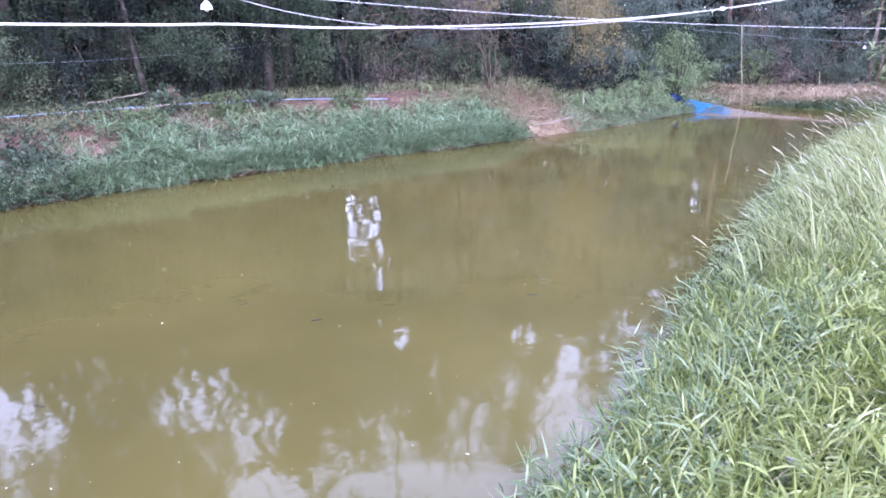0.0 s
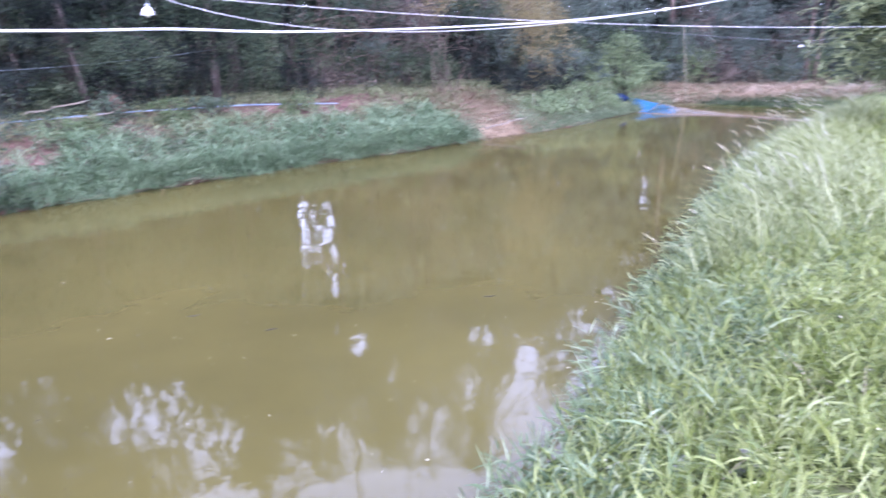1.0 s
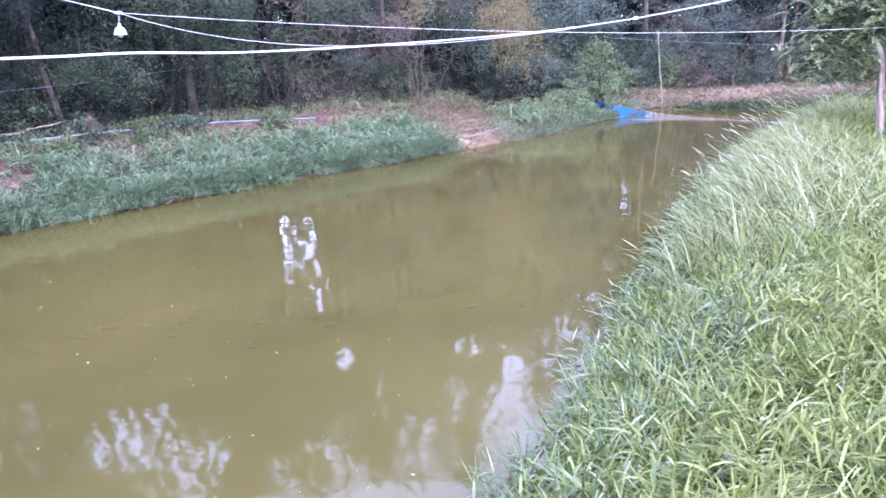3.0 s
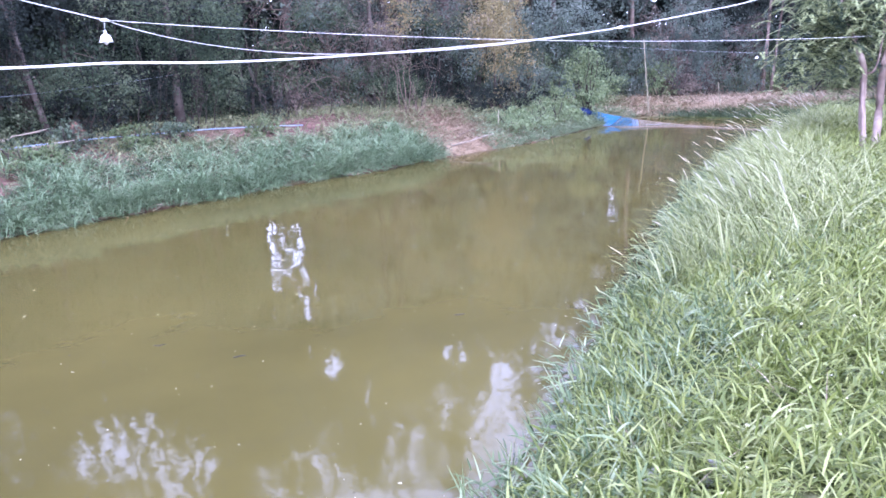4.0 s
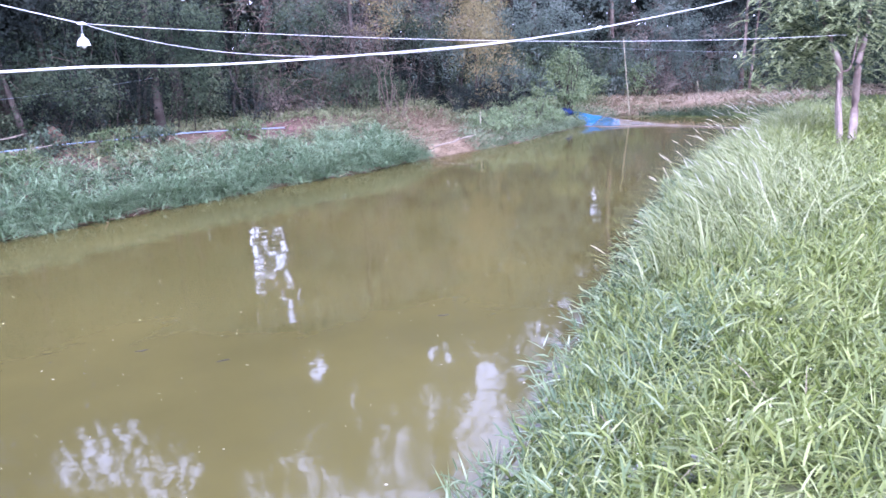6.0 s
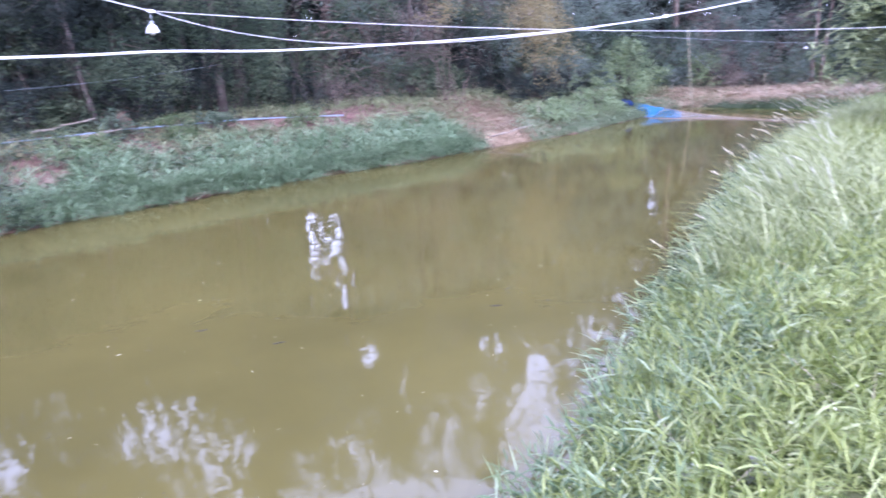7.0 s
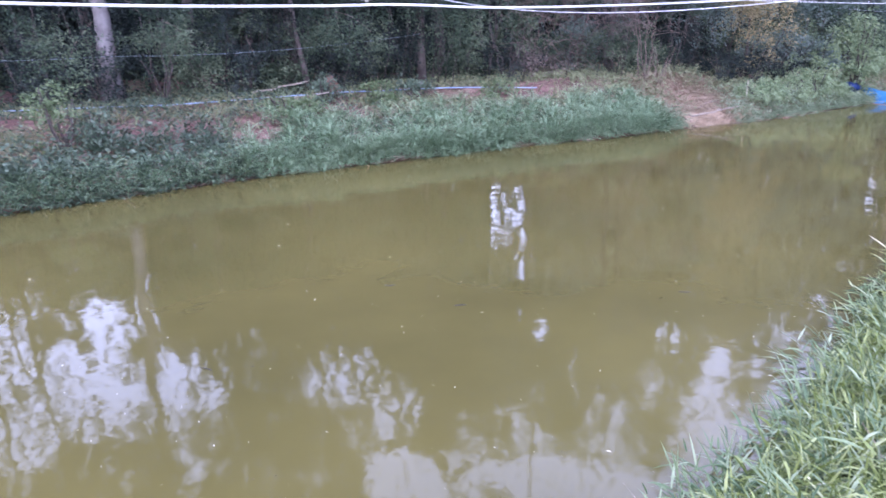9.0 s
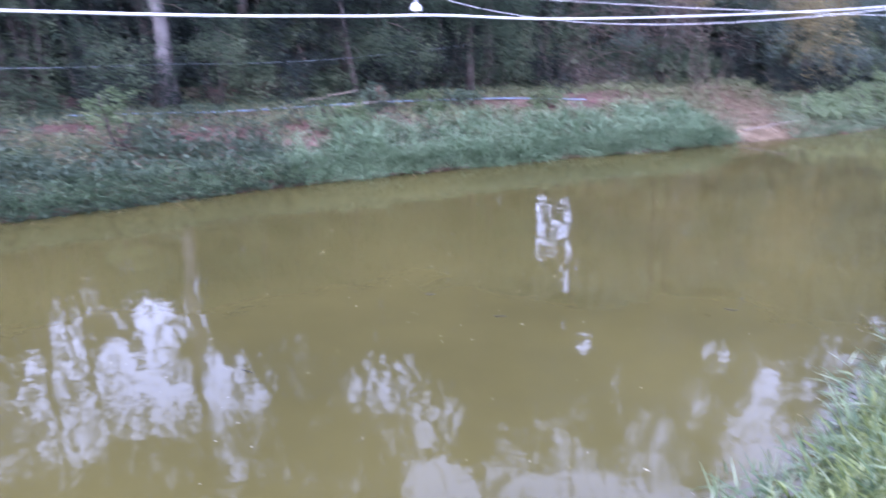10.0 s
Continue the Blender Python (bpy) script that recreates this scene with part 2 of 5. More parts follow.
    thatch = ramp_of(noise_at(7.0), [(0.3, (0.04, 0.055, 0.018)), (0.5, (0.075, 0.098, 0.03)), (0.7, (0.13, 0.13, 0.06))])
    bank_ = n.new("ShaderNodeMix")
    bank_.data_type = "RGBA"
    l.new(here.outputs[0], bank_.inputs[0])
    l.new(floor_.outputs[2], bank_.inputs[6])
    l.new(thatch, bank_.inputs[7])
    near_end = n.new("ShaderNodeMix")
    near_end.data_type = "RGBA"
    l.new(reach.outputs[0], near_end.inputs[0])
    l.new(bank_.outputs[2], near_end.inputs[6])
    l.new(floor_.outputs[2], near_end.inputs[7])
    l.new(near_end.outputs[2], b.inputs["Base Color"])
    b.inputs["Roughness"].default_value = 0.95
    b.inputs["Specular IOR Level"].default_value = 0.15
    bp = n.new("ShaderNodeBump")
    bp.inputs["Strength"].default_value, bp.inputs["Distance"].default_value = 0.8, 0.04
    l.new(noise_at(22.0, 8), bp.inputs["Height"])
    l.new(bp.outputs[0], b.inputs["Normal"])
    return m


def water_material():
    """Murky olive pond water with a still, slightly rippled face."""
    m = bpy.data.materials.new("pond_water")
    m.use_nodes = True
    n, l = m.node_tree.nodes, m.node_tree.links
    b = n["Principled BSDF"]
    tc = n.new("ShaderNodeTexCoord")
    murk = n.new("ShaderNodeTexNoise")
    murk.inputs["Scale"].default_value, murk.inputs["Detail"].default_value = 0.4, 9
    l.new(tc.outputs["Object"], murk.inputs["Vector"])
    r = n.new("ShaderNodeValToRGB")
    r.color_ramp.elements[0].position, r.color_ramp.elements[0].color = 0.3, (0.070, 0.0600, 0.0185, 1)
    r.color_ramp.elements[1].position, r.color_ramp.elements[1].color = 0.7, (0.108, 0.0905, 0.0272, 1)
    l.new(murk.outputs["Fac"], r.inputs[0])
    l.new(r.outputs[0], b.inputs["Base Color"])
    b.inputs["Roughness"].default_value, b.inputs["IOR"].default_value = 0.042, 1.43
    last = None
    for scale, strength, dist in ((1.2, 0.36, 0.016), (4.2, 0.27, 0.003), (13.0, 0.25, 0.0012), (34.0, 0.12, 0.0005)):
        w = n.new("ShaderNodeTexNoise")
        w.inputs["Scale"].default_value, w.inputs["Detail"].default_value = scale, 2
        l.new(tc.outputs["Object"], w.inputs["Vector"])
        bp = n.new("ShaderNodeBump")
        bp.inputs["Strength"].default_value, bp.inputs["Distance"].default_value = strength, dist
        l.new(w.outputs["Fac"], bp.inputs["Height"])
        if last:
            l.new(last, bp.inputs["Normal"])
        last = bp.outputs[0]
    l.new(last, b.inputs["Normal"])
    return m


GROUND = ground_material()
WATER = water_material()

# ---- mesh helpers ----
RNG = np.random.default_rng(7)


def part(name, bm, mat, parent=None, label="", smooth=True):
    me = bpy.data.meshes.new(name)
    bm.to_mesh(me)
    bm.free()
    me.materials.append(mat)
    if smooth:
        me.shade_smooth()
    ob = new(name, me)
    if parent:
        ob.parent = parent
    if label:
        tagged(ob, label)
    return ob


def sheet(name, verts, quads, mat, parent=None, label="", smooth=False):
    """A mesh from arrays of vertices and four-cornered faces."""
    me = bpy.data.meshes.new(name)
    verts, quads = np.asarray(verts, np.float32), np.asarray(quads, np.int32)
    me.vertices.add(len(verts))
    me.vertices.foreach_set("co", verts.ravel())
    me.loops.add(quads.size)
    me.loops.foreach_set("vertex_index", quads.ravel())
    me.polygons.add(len(quads))
    me.polygons.foreach_set("loop_start", np.arange(0, quads.size, 4, dtype=np.int32))
    me.update(calc_edges=True)
    me.validate()
    me.materials.append(mat)
    if smooth:
        me.shade_smooth()
    ob = new(name, me)
    if parent:
        ob.parent = parent
    if label:
        tagged(ob, label)
    return ob


def empty(name, x=0.0, y=0.0, z=0.0):
    ob = new(name)
    ob.location = (x, y, z)
    ob.empty_display_size = 0.1
    return ob


def unit(v):
    return v / (np.linalg.norm(v, axis=-1, keepdims=True) + 1e-9)


def blades(roots, height, width, lean, droop, heading, segs=4, spear=False):
    """Tapered, bending grass blades, as vertices and faces; spear: broad low down, then a straight point, and height is the length."""
    k = len(roots)
    s = np.linspace(0, 1, segs + 1)
    if spear:
        height = height / np.hypot(lean + droop, 1 - 0.55 * droop)
    d = np.stack([np.cos(heading), np.sin(heading), np.zeros(k)], 1)
    side = np.stack([-np.sin(heading), np.cos(heading), np.zeros(k)], 1)
    twist = RNG.uniform(-0.9, 0.9, k)[:, None]
    side = unit(side + d * twist + np.array([0, 0, 1.0]) * RNG.uniform(-0.4, 0.4, k)[:, None])
    out = lean[:, None] * s + droop[:, None] * s ** 2
    up = s - 0.55 * (droop[:, None]) * s ** 2.4
    mid = roots[:, None, :] + height[:, None, None] * (d[:, None, :] * out[:, :, None] + np.array([0, 0, 1.0]) * up[:, :, None])
    taper = np.interp(s, [0, 0.25, 0.6, 1.0], [0.5, 1.0, 0.8, 0.05] if spear else [0.55, 1.0, 0.75, 0.06])
    half = side[:, None, :] * (width[:, None] * taper * 0.5)[:, :, None]
    verts = np.stack([mid - half, mid + half], 2).reshape(-1, 3)
    base = (np.arange(k) * 2 * (segs + 1))[:, None] + 2 * np.arange(segs)[None, :]
    quads = np.stack([base, base + 1, base + 3, base + 2], 2).reshape(-1, 4)
    return verts, quads


def leaves(centres, size, along, slim=0.45, flat=0.5, face=None):
    """Leaf blades bent along their midrib, four corners each; flat: how far their faces turn up to the light; face: the way each one faces."""
    k = len(centres)
    along = unit(along)
    if face is None:
        face = unit(RNG.normal(size=(k, 3)) + [0, 0, 1.3 * flat])
    side = unit(np.cross(along, face))
    nrm = np.cross(along, side)
    a, w = size[:, None], size[:, None] * slim
    verts = np.stack([centres - along * a * 0.5, centres + side * w * 0.5 + nrm * a * 0.08,
                      centres + along * a * 0.5 - nrm * a * 0.06, centres - side * w * 0.5 + nrm * a * 0.08], 1).reshape(-1, 3)
    quads = np.arange(4 * k).reshape(-1, 4)
    return verts, quads


def tube(bm, pts, radii, sides=7):
    """A round bar along points, into bm."""
    pts = [Vector(p) for p in pts]
    rings = []
    for i, p in enumerate(pts):
        t = (pts[min(i + 1, len(pts) - 1)] - pts[max(i - 1, 0)]).normalized()
        u = t.cross(Vector((0, 0, 1)) if abs(t.z) < 0.9 else Vector((1, 0, 0))).normalized()
        v = t.cross(u)
        r = radii[i] if hasattr(radii, "__len__") else radii
        rings.append([bm.verts.new(p + (u * math.cos(2 * math.pi * j / sides) + v * math.sin(2 * math.pi * j / sides)) * r) for j in range(sides)])
    for a, b in zip(rings, rings[1:]):
        for j in range(sides):
            bm.faces.new((a[j], a[(j + 1) % sides], b[(j + 1) % sides], b[j]))
    bm.faces.new(rings[0][::-1])
    bm.faces.new(rings[-1])


def hang(a, b, sag, n=24):
    """Points of a wire that hangs from a to b."""
    a, b = Vector(a), Vector(b)
    return [a.lerp(b, i / n) + Vector((0, 0, -4 * sag * (i / n) * (1 - i / n))) for i in range(n + 1)]


# ---- the lie of the land: a pond between two banks ----
POND = [(-15.0, -3.0), (-10.5, 3.0), (-7.9, 6.4), (-5.75, 9.1), (-4.1, 10.7), (-2.7, 12.1), (-0.85, 13.6), (0.15, 14.7), (1.1, 15.4), (2.2, 16.4),
        (3.9, 18.6), (5.0, 20.1), (5.8, 20.8), (6.6, 20.55), (7.4, 20.05), (8.4, 19.4), (9.3, 18.95), (9.7, 18.4), (9.1, 17.7), (7.25, 15.7), (5.45, 13.2), (3.95, 10.9),
        (2.85, 8.6), (1.9, 6.6), (1.3, 5.4), (0.92, 4.6), (0.55, 3.6), (0.02, 2.8), (-0.72, 1.8), (-1.5, -0.5), (-3.5, -6.0), (-9.0, -8.0)]
PA = np.array(POND)
PB = np.roll(PA, -1, axis=0)


def shore(x, y):
    """Metres outside the water's edge (minus: in the pond)."""
    p = np.stack([np.ravel(x), np.ravel(y)], 1)
    best = np.full(len(p), 1e9)
    inside = np.zeros(len(p), bool)
    for a, b in zip(PA, PB):
        ab = b - a
        t = np.clip(((p - a) @ ab) / (ab @ ab), 0, 1)
        best = np.minimum(best, np.hypot(*(p - a - t[:, None] * ab).T))
        cross = (a[1] > p[:, 1]) != (b[1] > p[:, 1])
        xi = a[0] + (p[:, 1] - a[1]) / (ab[1] + 1e-12) * ab[0]
        inside ^= cross & (p[:, 0] < xi)
    return np.where(inside, -best, best).reshape(np.shape(x))


def step(a, b, v):
    t = np.clip((v - a) / (b - a), 0, 1)
    return t * t * (3 - 2 * t)


def far_side(x, y):
    """True on the opposite bank, as far as the net."""
    return (near_side(x, y) < 0.5) | ((y > 17.3) & (x < 5.6))


def near_side(x, y):
    """1 on the bank where the camera stands, 0 on the other."""
    return step(-1.0, 1.0, (x - 0.2 - 0.44 * (y - 3.5) + 3.0))


def wobble(x, y, f, seed):
    return (np.sin(x * f + seed) * np.cos(y * f * 1.13 - seed * 2.1) + 0.6 * np.sin(x * f * 2.3 - y * f * 1.7 + seed * 3.3) + 0.35 * np.sin(x * f * 4.1 + y * f * 5.3 + seed)) / 1.95


def land(x, y):
    x, y = np.asarray(x, float), np.asarray(y, float)
    d = shore(x, y) + 0.06 * wobble(x, y, 1.9, 0.3)
    ns = near_side(x, y)
    d = d + (0.06 * wobble(x, y, 5.3, 1.9) - 0.16) * (1 - ns) * (np.abs(d) < 1.5)
    end = step(19.5, 22.5, y) * (1 - ns) + step(16.0, 22.0, y) * ns
    near = 0.5 * step(-0.2, 1.3, d) + 0.06 * step(1.0, 4.0, d)
    far = 0.22 * step(-0.1, 0.5, d) + 0.5 * step(0.2, 3.6, d)
    out = (near * ns + far * (1 - ns)) * (1 - end) + 0.3 * step(-0.2, 2.0, d) * end
    out = out + (0.04 * wobble(x, y, 1.3, 1.1) + 0.02 * wobble(x, y, 4.1, 2.0)) * step(0.1, 1.2, d)
    return np.where(d < 0.0, -0.7 * step(0.0, 1.6, -d) - 0.02, np.maximum(out, 0.012))


def axis(lo, hi, fine):
    core = list(np.arange(lo, hi + 1e-6, fine))
    left, right, st = [], [], fine
    while lo - sum(left) > -900:
        st *= 1.35
        left.append(st)
    st = fine
    while hi + sum(right) < 900:
        st *= 1.35
        right.append(st)
    return np.array(list(lo - np.cumsum(left))[::-1] + core + list(hi + np.cumsum(right)))


gx, gy = axis(-14, 12, 0.16), axis(-3, 25, 0.16)
GX, GY = np.meshgrid(gx, gy)
nx, ny = len(gx), len(gy)
gi = (np.arange(ny - 1)[:, None] * nx + np.arange(nx - 1)[None, :]).ravel()
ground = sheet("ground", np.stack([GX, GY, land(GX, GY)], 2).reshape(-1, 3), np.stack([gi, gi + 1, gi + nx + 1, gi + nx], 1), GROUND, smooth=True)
tagged(ground, "reddish soil banks with patchy weeds round the pond", "ground", kind="structure")

wx, wy = np.linspace(-16.5, 14, 62), np.linspace(-9, 24, 67)
WX, WY = np.meshgrid(wx, wy)
wi = (np.arange(66)[:, None] * 62 + np.arange(61)[None, :]).ravel()
water = sheet("water", np.stack([WX, WY, np.zeros_like(WX)], 2).reshape(-1, 3), np.stack([wi, wi + 1, wi + 63, wi + 62], 1), WATER, smooth=True)
tagged(water, "still murky olive-green pond water with reflections", "water", kind="structure")

# ---- grass and weeds ----


def scatter(n, xr, yr, keep):
    """Points in a rectangle where keep(x, y, shore) says so, on the land."""
    x, y = RNG.uniform(*xr, n), RNG.uniform(*yr, n)
    m = keep(x, y, shore(x, y)) > RNG.uniform(0, 1, n)
    x, y = x[m], y[m]
    return np.stack([x, y, land(x, y) - 0.01], 1)


def to_pond(x, y):
    """The heading from a place on the bank to the water."""
    e = 0.15
    gx_, gy_ = shore(x + e, y) - shore(x - e, y), shore(x, y + e) - shore(x, y - e)
    return np.arctan2(-gy_, -gx_)


def grass(name, roots, h, w, lean, droop, mat, label, pull=0.0, segs=4, lift=0.0, spear=False):
    """lift: how high up its stem a blade may start."""
    k = len(roots)
    toward = to_pond(roots[:, 0], roots[:, 1])
    heading = RNG.uniform(0, 2 * math.pi, k)
    turned = RNG.uniform(0, 1, k) < pull
    heading = np.where(turned, toward + RNG.normal(0, 0.6, k), heading)
    roots = roots + np.array([0, 0, 1.0]) * (lift * RNG.uniform(0, 1, k) ** 1.3)[:, None]
    v, q = blades(roots, RNG.uniform(*h, k), RNG.uniform(*w, k), RNG.uniform(*lean, k), RNG.uniform(*droop, k), heading, segs, spear)
    return tagged(sheet(name, v, q, mat), label, "grass", kind="stuff")


# bank opposite: metres along its edge and back from it
FAR0, FAR_S, FAR_D = np.array([-7.9, 6.4]), np.array([0.698, 0.716]), np.array([-0.716, 0.698])


def far_bank(s, d):
    return FAR0 + FAR_S * s + FAR_D * d


def along(x, y):
    return (x - FAR0[0]) * FAR_S[0] + (y - FAR0[1]) * FAR_S[1]


def bare(x, y):
    """Bare soil on the opposite bank: 1 in the open patches."""
    out = np.zeros_like(x)
    for s, d, rs, rd in ((12.2, 0.4, 0.85, 0.95), (13.2, 1.5, 0.62, 0.85), (3.75, 1.85, 0.52, 0.38), (0.2, 3.4, 0.55, 0.7), (5.9, 3.7, 0.6, 0.35), (8.6, 3.2, 0.5, 0.4), (10.4, 3.0, 0.7, 0.5)):
        cx, cy = far_bank(s, d)
        u = (x - cx) * FAR_S[0] + (y - cy) * FAR_S[1]
        v = (x - cx) * FAR_D[0] + (y - cy) * FAR_D[1]
        out = np.maximum(out, np.exp(-((u / rs) ** 2 + (v / rd) ** 2) ** 2))
    return out


def near_keep(x, y, d):
    return (near_side(x, y) > 0.5) * (d > 0.1) * (d < 9)


def leafy_shoots(name, roots, stem, length, width, count, tilt, mat, label, pull=0.0, droop=(0.1, 0.7), seed=0, bends=3):
    """Creeping grass: short leaning stems, each with leaves that leave it on alternate sides and arch over."""
    r_ = np.random.default_rng(seed)
    k = len(roots)
    # neighbours lean much the same way
    head = 2.4 * wobble(roots[:, 0], roots[:, 1], 1.7, 0.6) + 1.3 * wobble(roots[:, 0], roots[:, 1], 5.1, 2.6) + r_.normal(0, 1.1, k)
    head = np.where(r_.uniform(0, 1, k) < pull, to_pond(roots[:, 0], roots[:, 1]) + r_.normal(0, 0.55, k), head)
    lean = np.radians(r_.uniform(*tilt, k))
    axis_ = np.stack([np.cos(head) * np.sin(lean), np.sin(head) * np.sin(lean), np.cos(lean)], 1)
    across = np.stack([-np.sin(head), np.cos(head), np.zeros(k)], 1)
    tall = r_.uniform(*stem, k)
    n = k * count
    up_ = np.tile((np.arange(count) + 0.6) / count, k) * r_.uniform(0.8, 1.1, n)
    sign = np.tile(np.where(np.arange(count) % 2, 1.0, -1.0), k)
    ax, ac, tl = np.repeat(axis_, count, 0), np.repeat(across, count, 0), np.repeat(tall, count)
    o = np.repeat(roots, count, 0) + ax * (tl * up_)[:, None]
    spread = r_.uniform(0.25, 1.1, n) * sign
    way = unit(ax * (0.55 + 0.5 * up_)[:, None] + ac * spread[:, None] + r_.normal(size=(n, 3)) * 0.28)
    flank = unit(np.cross(way, np.array([0, 0, 1.0]) + r_.normal(size=(n, 3)) * 0.45))
    ln = r_.uniform(*length, n) * (0.75 + 0.5 * np.sin(np.pi * np.clip(up_, 0, 1)))
    dr = r_.uniform(*droop, n)
    t, taper = (np.array([0.0, 0.3, 0.65, 1.0]), np.array([0.32, 0.5, 0.36, 0.02])) if bends == 3 else (np.array([0.0, 0.45, 1.0]), np.array([0.32, 0.5, 0.02]))
    mid = o[:, None] + (way[:, None] * t[None, :, None] - np.array([0, 0, 1.0]) * (dr[:, None] * t ** 2)[:, :, None]) * ln[:, None, None]
    half = flank[:, None] * (r_.uniform(*width, n)[:, None] * taper)[:, :, None]
    ground_z = np.repeat(roots[:, 2], count)[:, None]
    mid[:, :, 2] = np.maximum(mid[:, :, 2], ground_z - 0.005)
    v = np.stack([mid - half, mid + half], 2).reshape(-1, 3)
    base = (np.arange(n) * (2 * bends + 2))[:, None] + 2 * np.arange(bends)[None, :]
    q = np.stack([base, base + 1, base + 3, base + 2], 2).reshape(-1, 4)
    return tagged(sheet(name, v, q, mat), label, "grass", kind="stuff")


LUSH = "bright green broad-bladed grass on the near bank"


def lush_keep(x, y, d):
    return near_keep(x, y, d) * (0.55 + 0.45 * (wobble(x, y, 3.1, 0.4) > -0.25))


lush = scatter(13500, (-0.6, 4.4), (1.6, 5.8), lush_keep)
# a cooler kind grows through it in patches
cool = wobble(lush[:, 0], lush[:, 1], 1.7, 2.2) + RNG.normal(0, 0.35, len(lush)) > 0.85
leafy_shoots("bank_grass", lush[~cool], (0.06, 0.2), (0.08, 0.2), (0.006, 0.0145), 5, (5, 65), GRASS_NEAR, LUSH, droop=(-0.1, 0.75), seed=41)
leafy_shoots("bank_grass", lush[cool], (0.08, 0.24), (0.1, 0.24), (0.006, 0.012), 5, (10, 65), GRASS_BLUE, "cool green narrow-bladed grass patches on the near bank", droop=(-0.1, 0.6), seed=47)
leafy_shoots("bank_grass", scatter(10500, (1.0, 10), (5.8, 15), near_keep), (0.12, 0.28), (0.14, 0.28), (0.012, 0.022), 4, (5, 50), GRASS_NEAR, LUSH, seed=42, bends=2)
leafy_shoots("bank_grass", scatter(5000, (-3.5, 9), (-7, 1.6), near_keep), (0.08, 0.22), (0.12, 0.26), (0.018, 0.032), 3, (10, 65), GRASS_NEAR, LUSH, seed=43, bends=2)
leafy_shoots("bank_grass", scatter(4500, (4.4, 10), (1.6, 5.8), near_keep), (0.08, 0.22), (0.12, 0.26), (0.018, 0.032), 3, (10, 65), GRASS_NEAR, LUSH, seed=44, bends=2)


def edge_keep(x, y, d):
    return (near_side(x, y) > 0.5) * (d > -0.08) * np.exp(-(np.maximum(d - 0.22, 0) / 0.45) ** 2) * (0.55 + 0.45 * (wobble(x, y, 2.7, 0.9) > -0.2))


ep = scatter(26000, (-1.5, 8), (1.0, 17), edge_keep)
leafy_shoots("edge_grass", ep[ep[:, 1] < 7], (0.08, 0.24), (0.1, 0.21), (0.008, 0.015), 5, (15, 70), GRASS_BLUE, "bluish-green grass leaning over the water's edge", pull=0.6, droop=(0.0, 0.6), seed=45)
leafy_shoots("edge_grass", ep[ep[:, 1] >= 7], (0.14, 0.3), (0.14, 0.28), (0.01, 0.018), 3, (15, 60), GRASS_BLUE, "bluish-green grass leaning over the water's edge", pull=0.5, seed=46, bends=2)


def tall_keep(x, y, d):
    return (near_side(x, y) > 0.5) * (d > 0.3) * np.exp(-((d - 0.95) / 0.75) ** 2) * step(4.9, 6.0, y) * step(17, 14, y) * (0.35 + 0.65 * (wobble(x, y, 2.2, 4.0) > -0.1))


tg = scatter(62000, (1.5, 9), (4.5, 17), tall_keep)
for rows_, h_ in ((tg[tg[:, 1] < 9.5], (0.38, 0.7)), (tg[tg[:, 1] >= 9.5], (0.28, 0.54))):
    grass("tall_grass", rows_, h_, (0.006, 0.014), (0.05, 0.55), (0.15, 0.95), GRASS_TALL, "tall pale yellow-green grass in tufts on the near bank", pull=0.4, segs=4)
grass("dry_grass", scatter(1500, (-1.5, 9), (1.0, 15), near_keep), (0.1, 0.26), (0.003, 0.007), (0.4, 1.3), (0.3, 0.9), STRAW,
      "dry straw blades among the bank grass")


def far_keep(x, y, d):
    s = along(x, y)
    belt = step(2.2, 1.4, d) * step(11.95, 11.45, s) + step(1.7, 0.9, d) * step(12.75, 13.1, s)
    return far_side(x, y) * (d > 0.08) * belt * (1 - 1.0 * (bare(x, y) > 0.35)) * (0.5 + 0.5 * (wobble(x, y, 2.6, 1.7) > -0.45))


froots = scatter(330000, (-13.5, 5.5), (-1, 21), far_keep)
def fringe_keep(x, y, d):
    s = along(x, y)
    return far_side(x, y) * (d > 0.08 - 0.1 * wobble(x, y, 3.7, 0.8)) * (d < 0.5) * (y < 21) * ((s < 11.7) | (s > 12.9))


fr = scatter(480000, (-13.5, 6), (-1, 21), fringe_keep)
fs = along(fr[:, 0], fr[:, 1])
grass("fringe_grass", fr[fs < 12.5], (0.14, 0.3), (0.007, 0.015), (0.3, 1.0), (0.6, 1.3), GRASS_FAR,
      "drooping grass trailing into the water along the far bank", pull=0.7, lift=0.22, segs=3)
grass("fringe_grass", fr[(fs > 12.5) & (RNG.uniform(0, 1, len(fr)) < 0.5)], (0.05, 0.13), (0.009, 0.02), (0.4, 1.2), (0.5, 1.1), GRASS_CREEP,
      "pale creeping grass at the water's edge beside the net", pull=0.5, lift=0.12, segs=3)


PIPE = [(-11.73, 10.20, 0.77), (-9.80, 10.71, 0.80), (-8.84, 11.19, 0.79), (-7.96, 12.23, 0.78), (-6.68, 13.52, 0.78), (-6.28, 14.02, 0.76), (-5.75, 14.27, 0.76), (-4.70, 14.47, 0.79), (-3.88, 15.01, 0.75), (-2.89, 15.50, 0.70)]


def by_pipe(x, y):
    """Near 1 in the trodden strip before the pipe."""
    line = np.array(PIPE)
    yy = np.interp(x, line[:, 0], line[:, 1])
    off = yy - y
    return np.where(x < -7.2, 0.0, 0.88) * ((off > -0.15) & (off < 0.75) & (x > -12) & (x < -2.5))


def herb_keep(x, y, d):
    return (1 - by_pipe(x, y)) * far_side(x, y) * (d > 0.3) * (d < 6.5) * (y < 24) * (1 - 0.97 * bare(x, y)) * step(-0.75, 0.1, wobble(x, y, 1.7, 3.1))


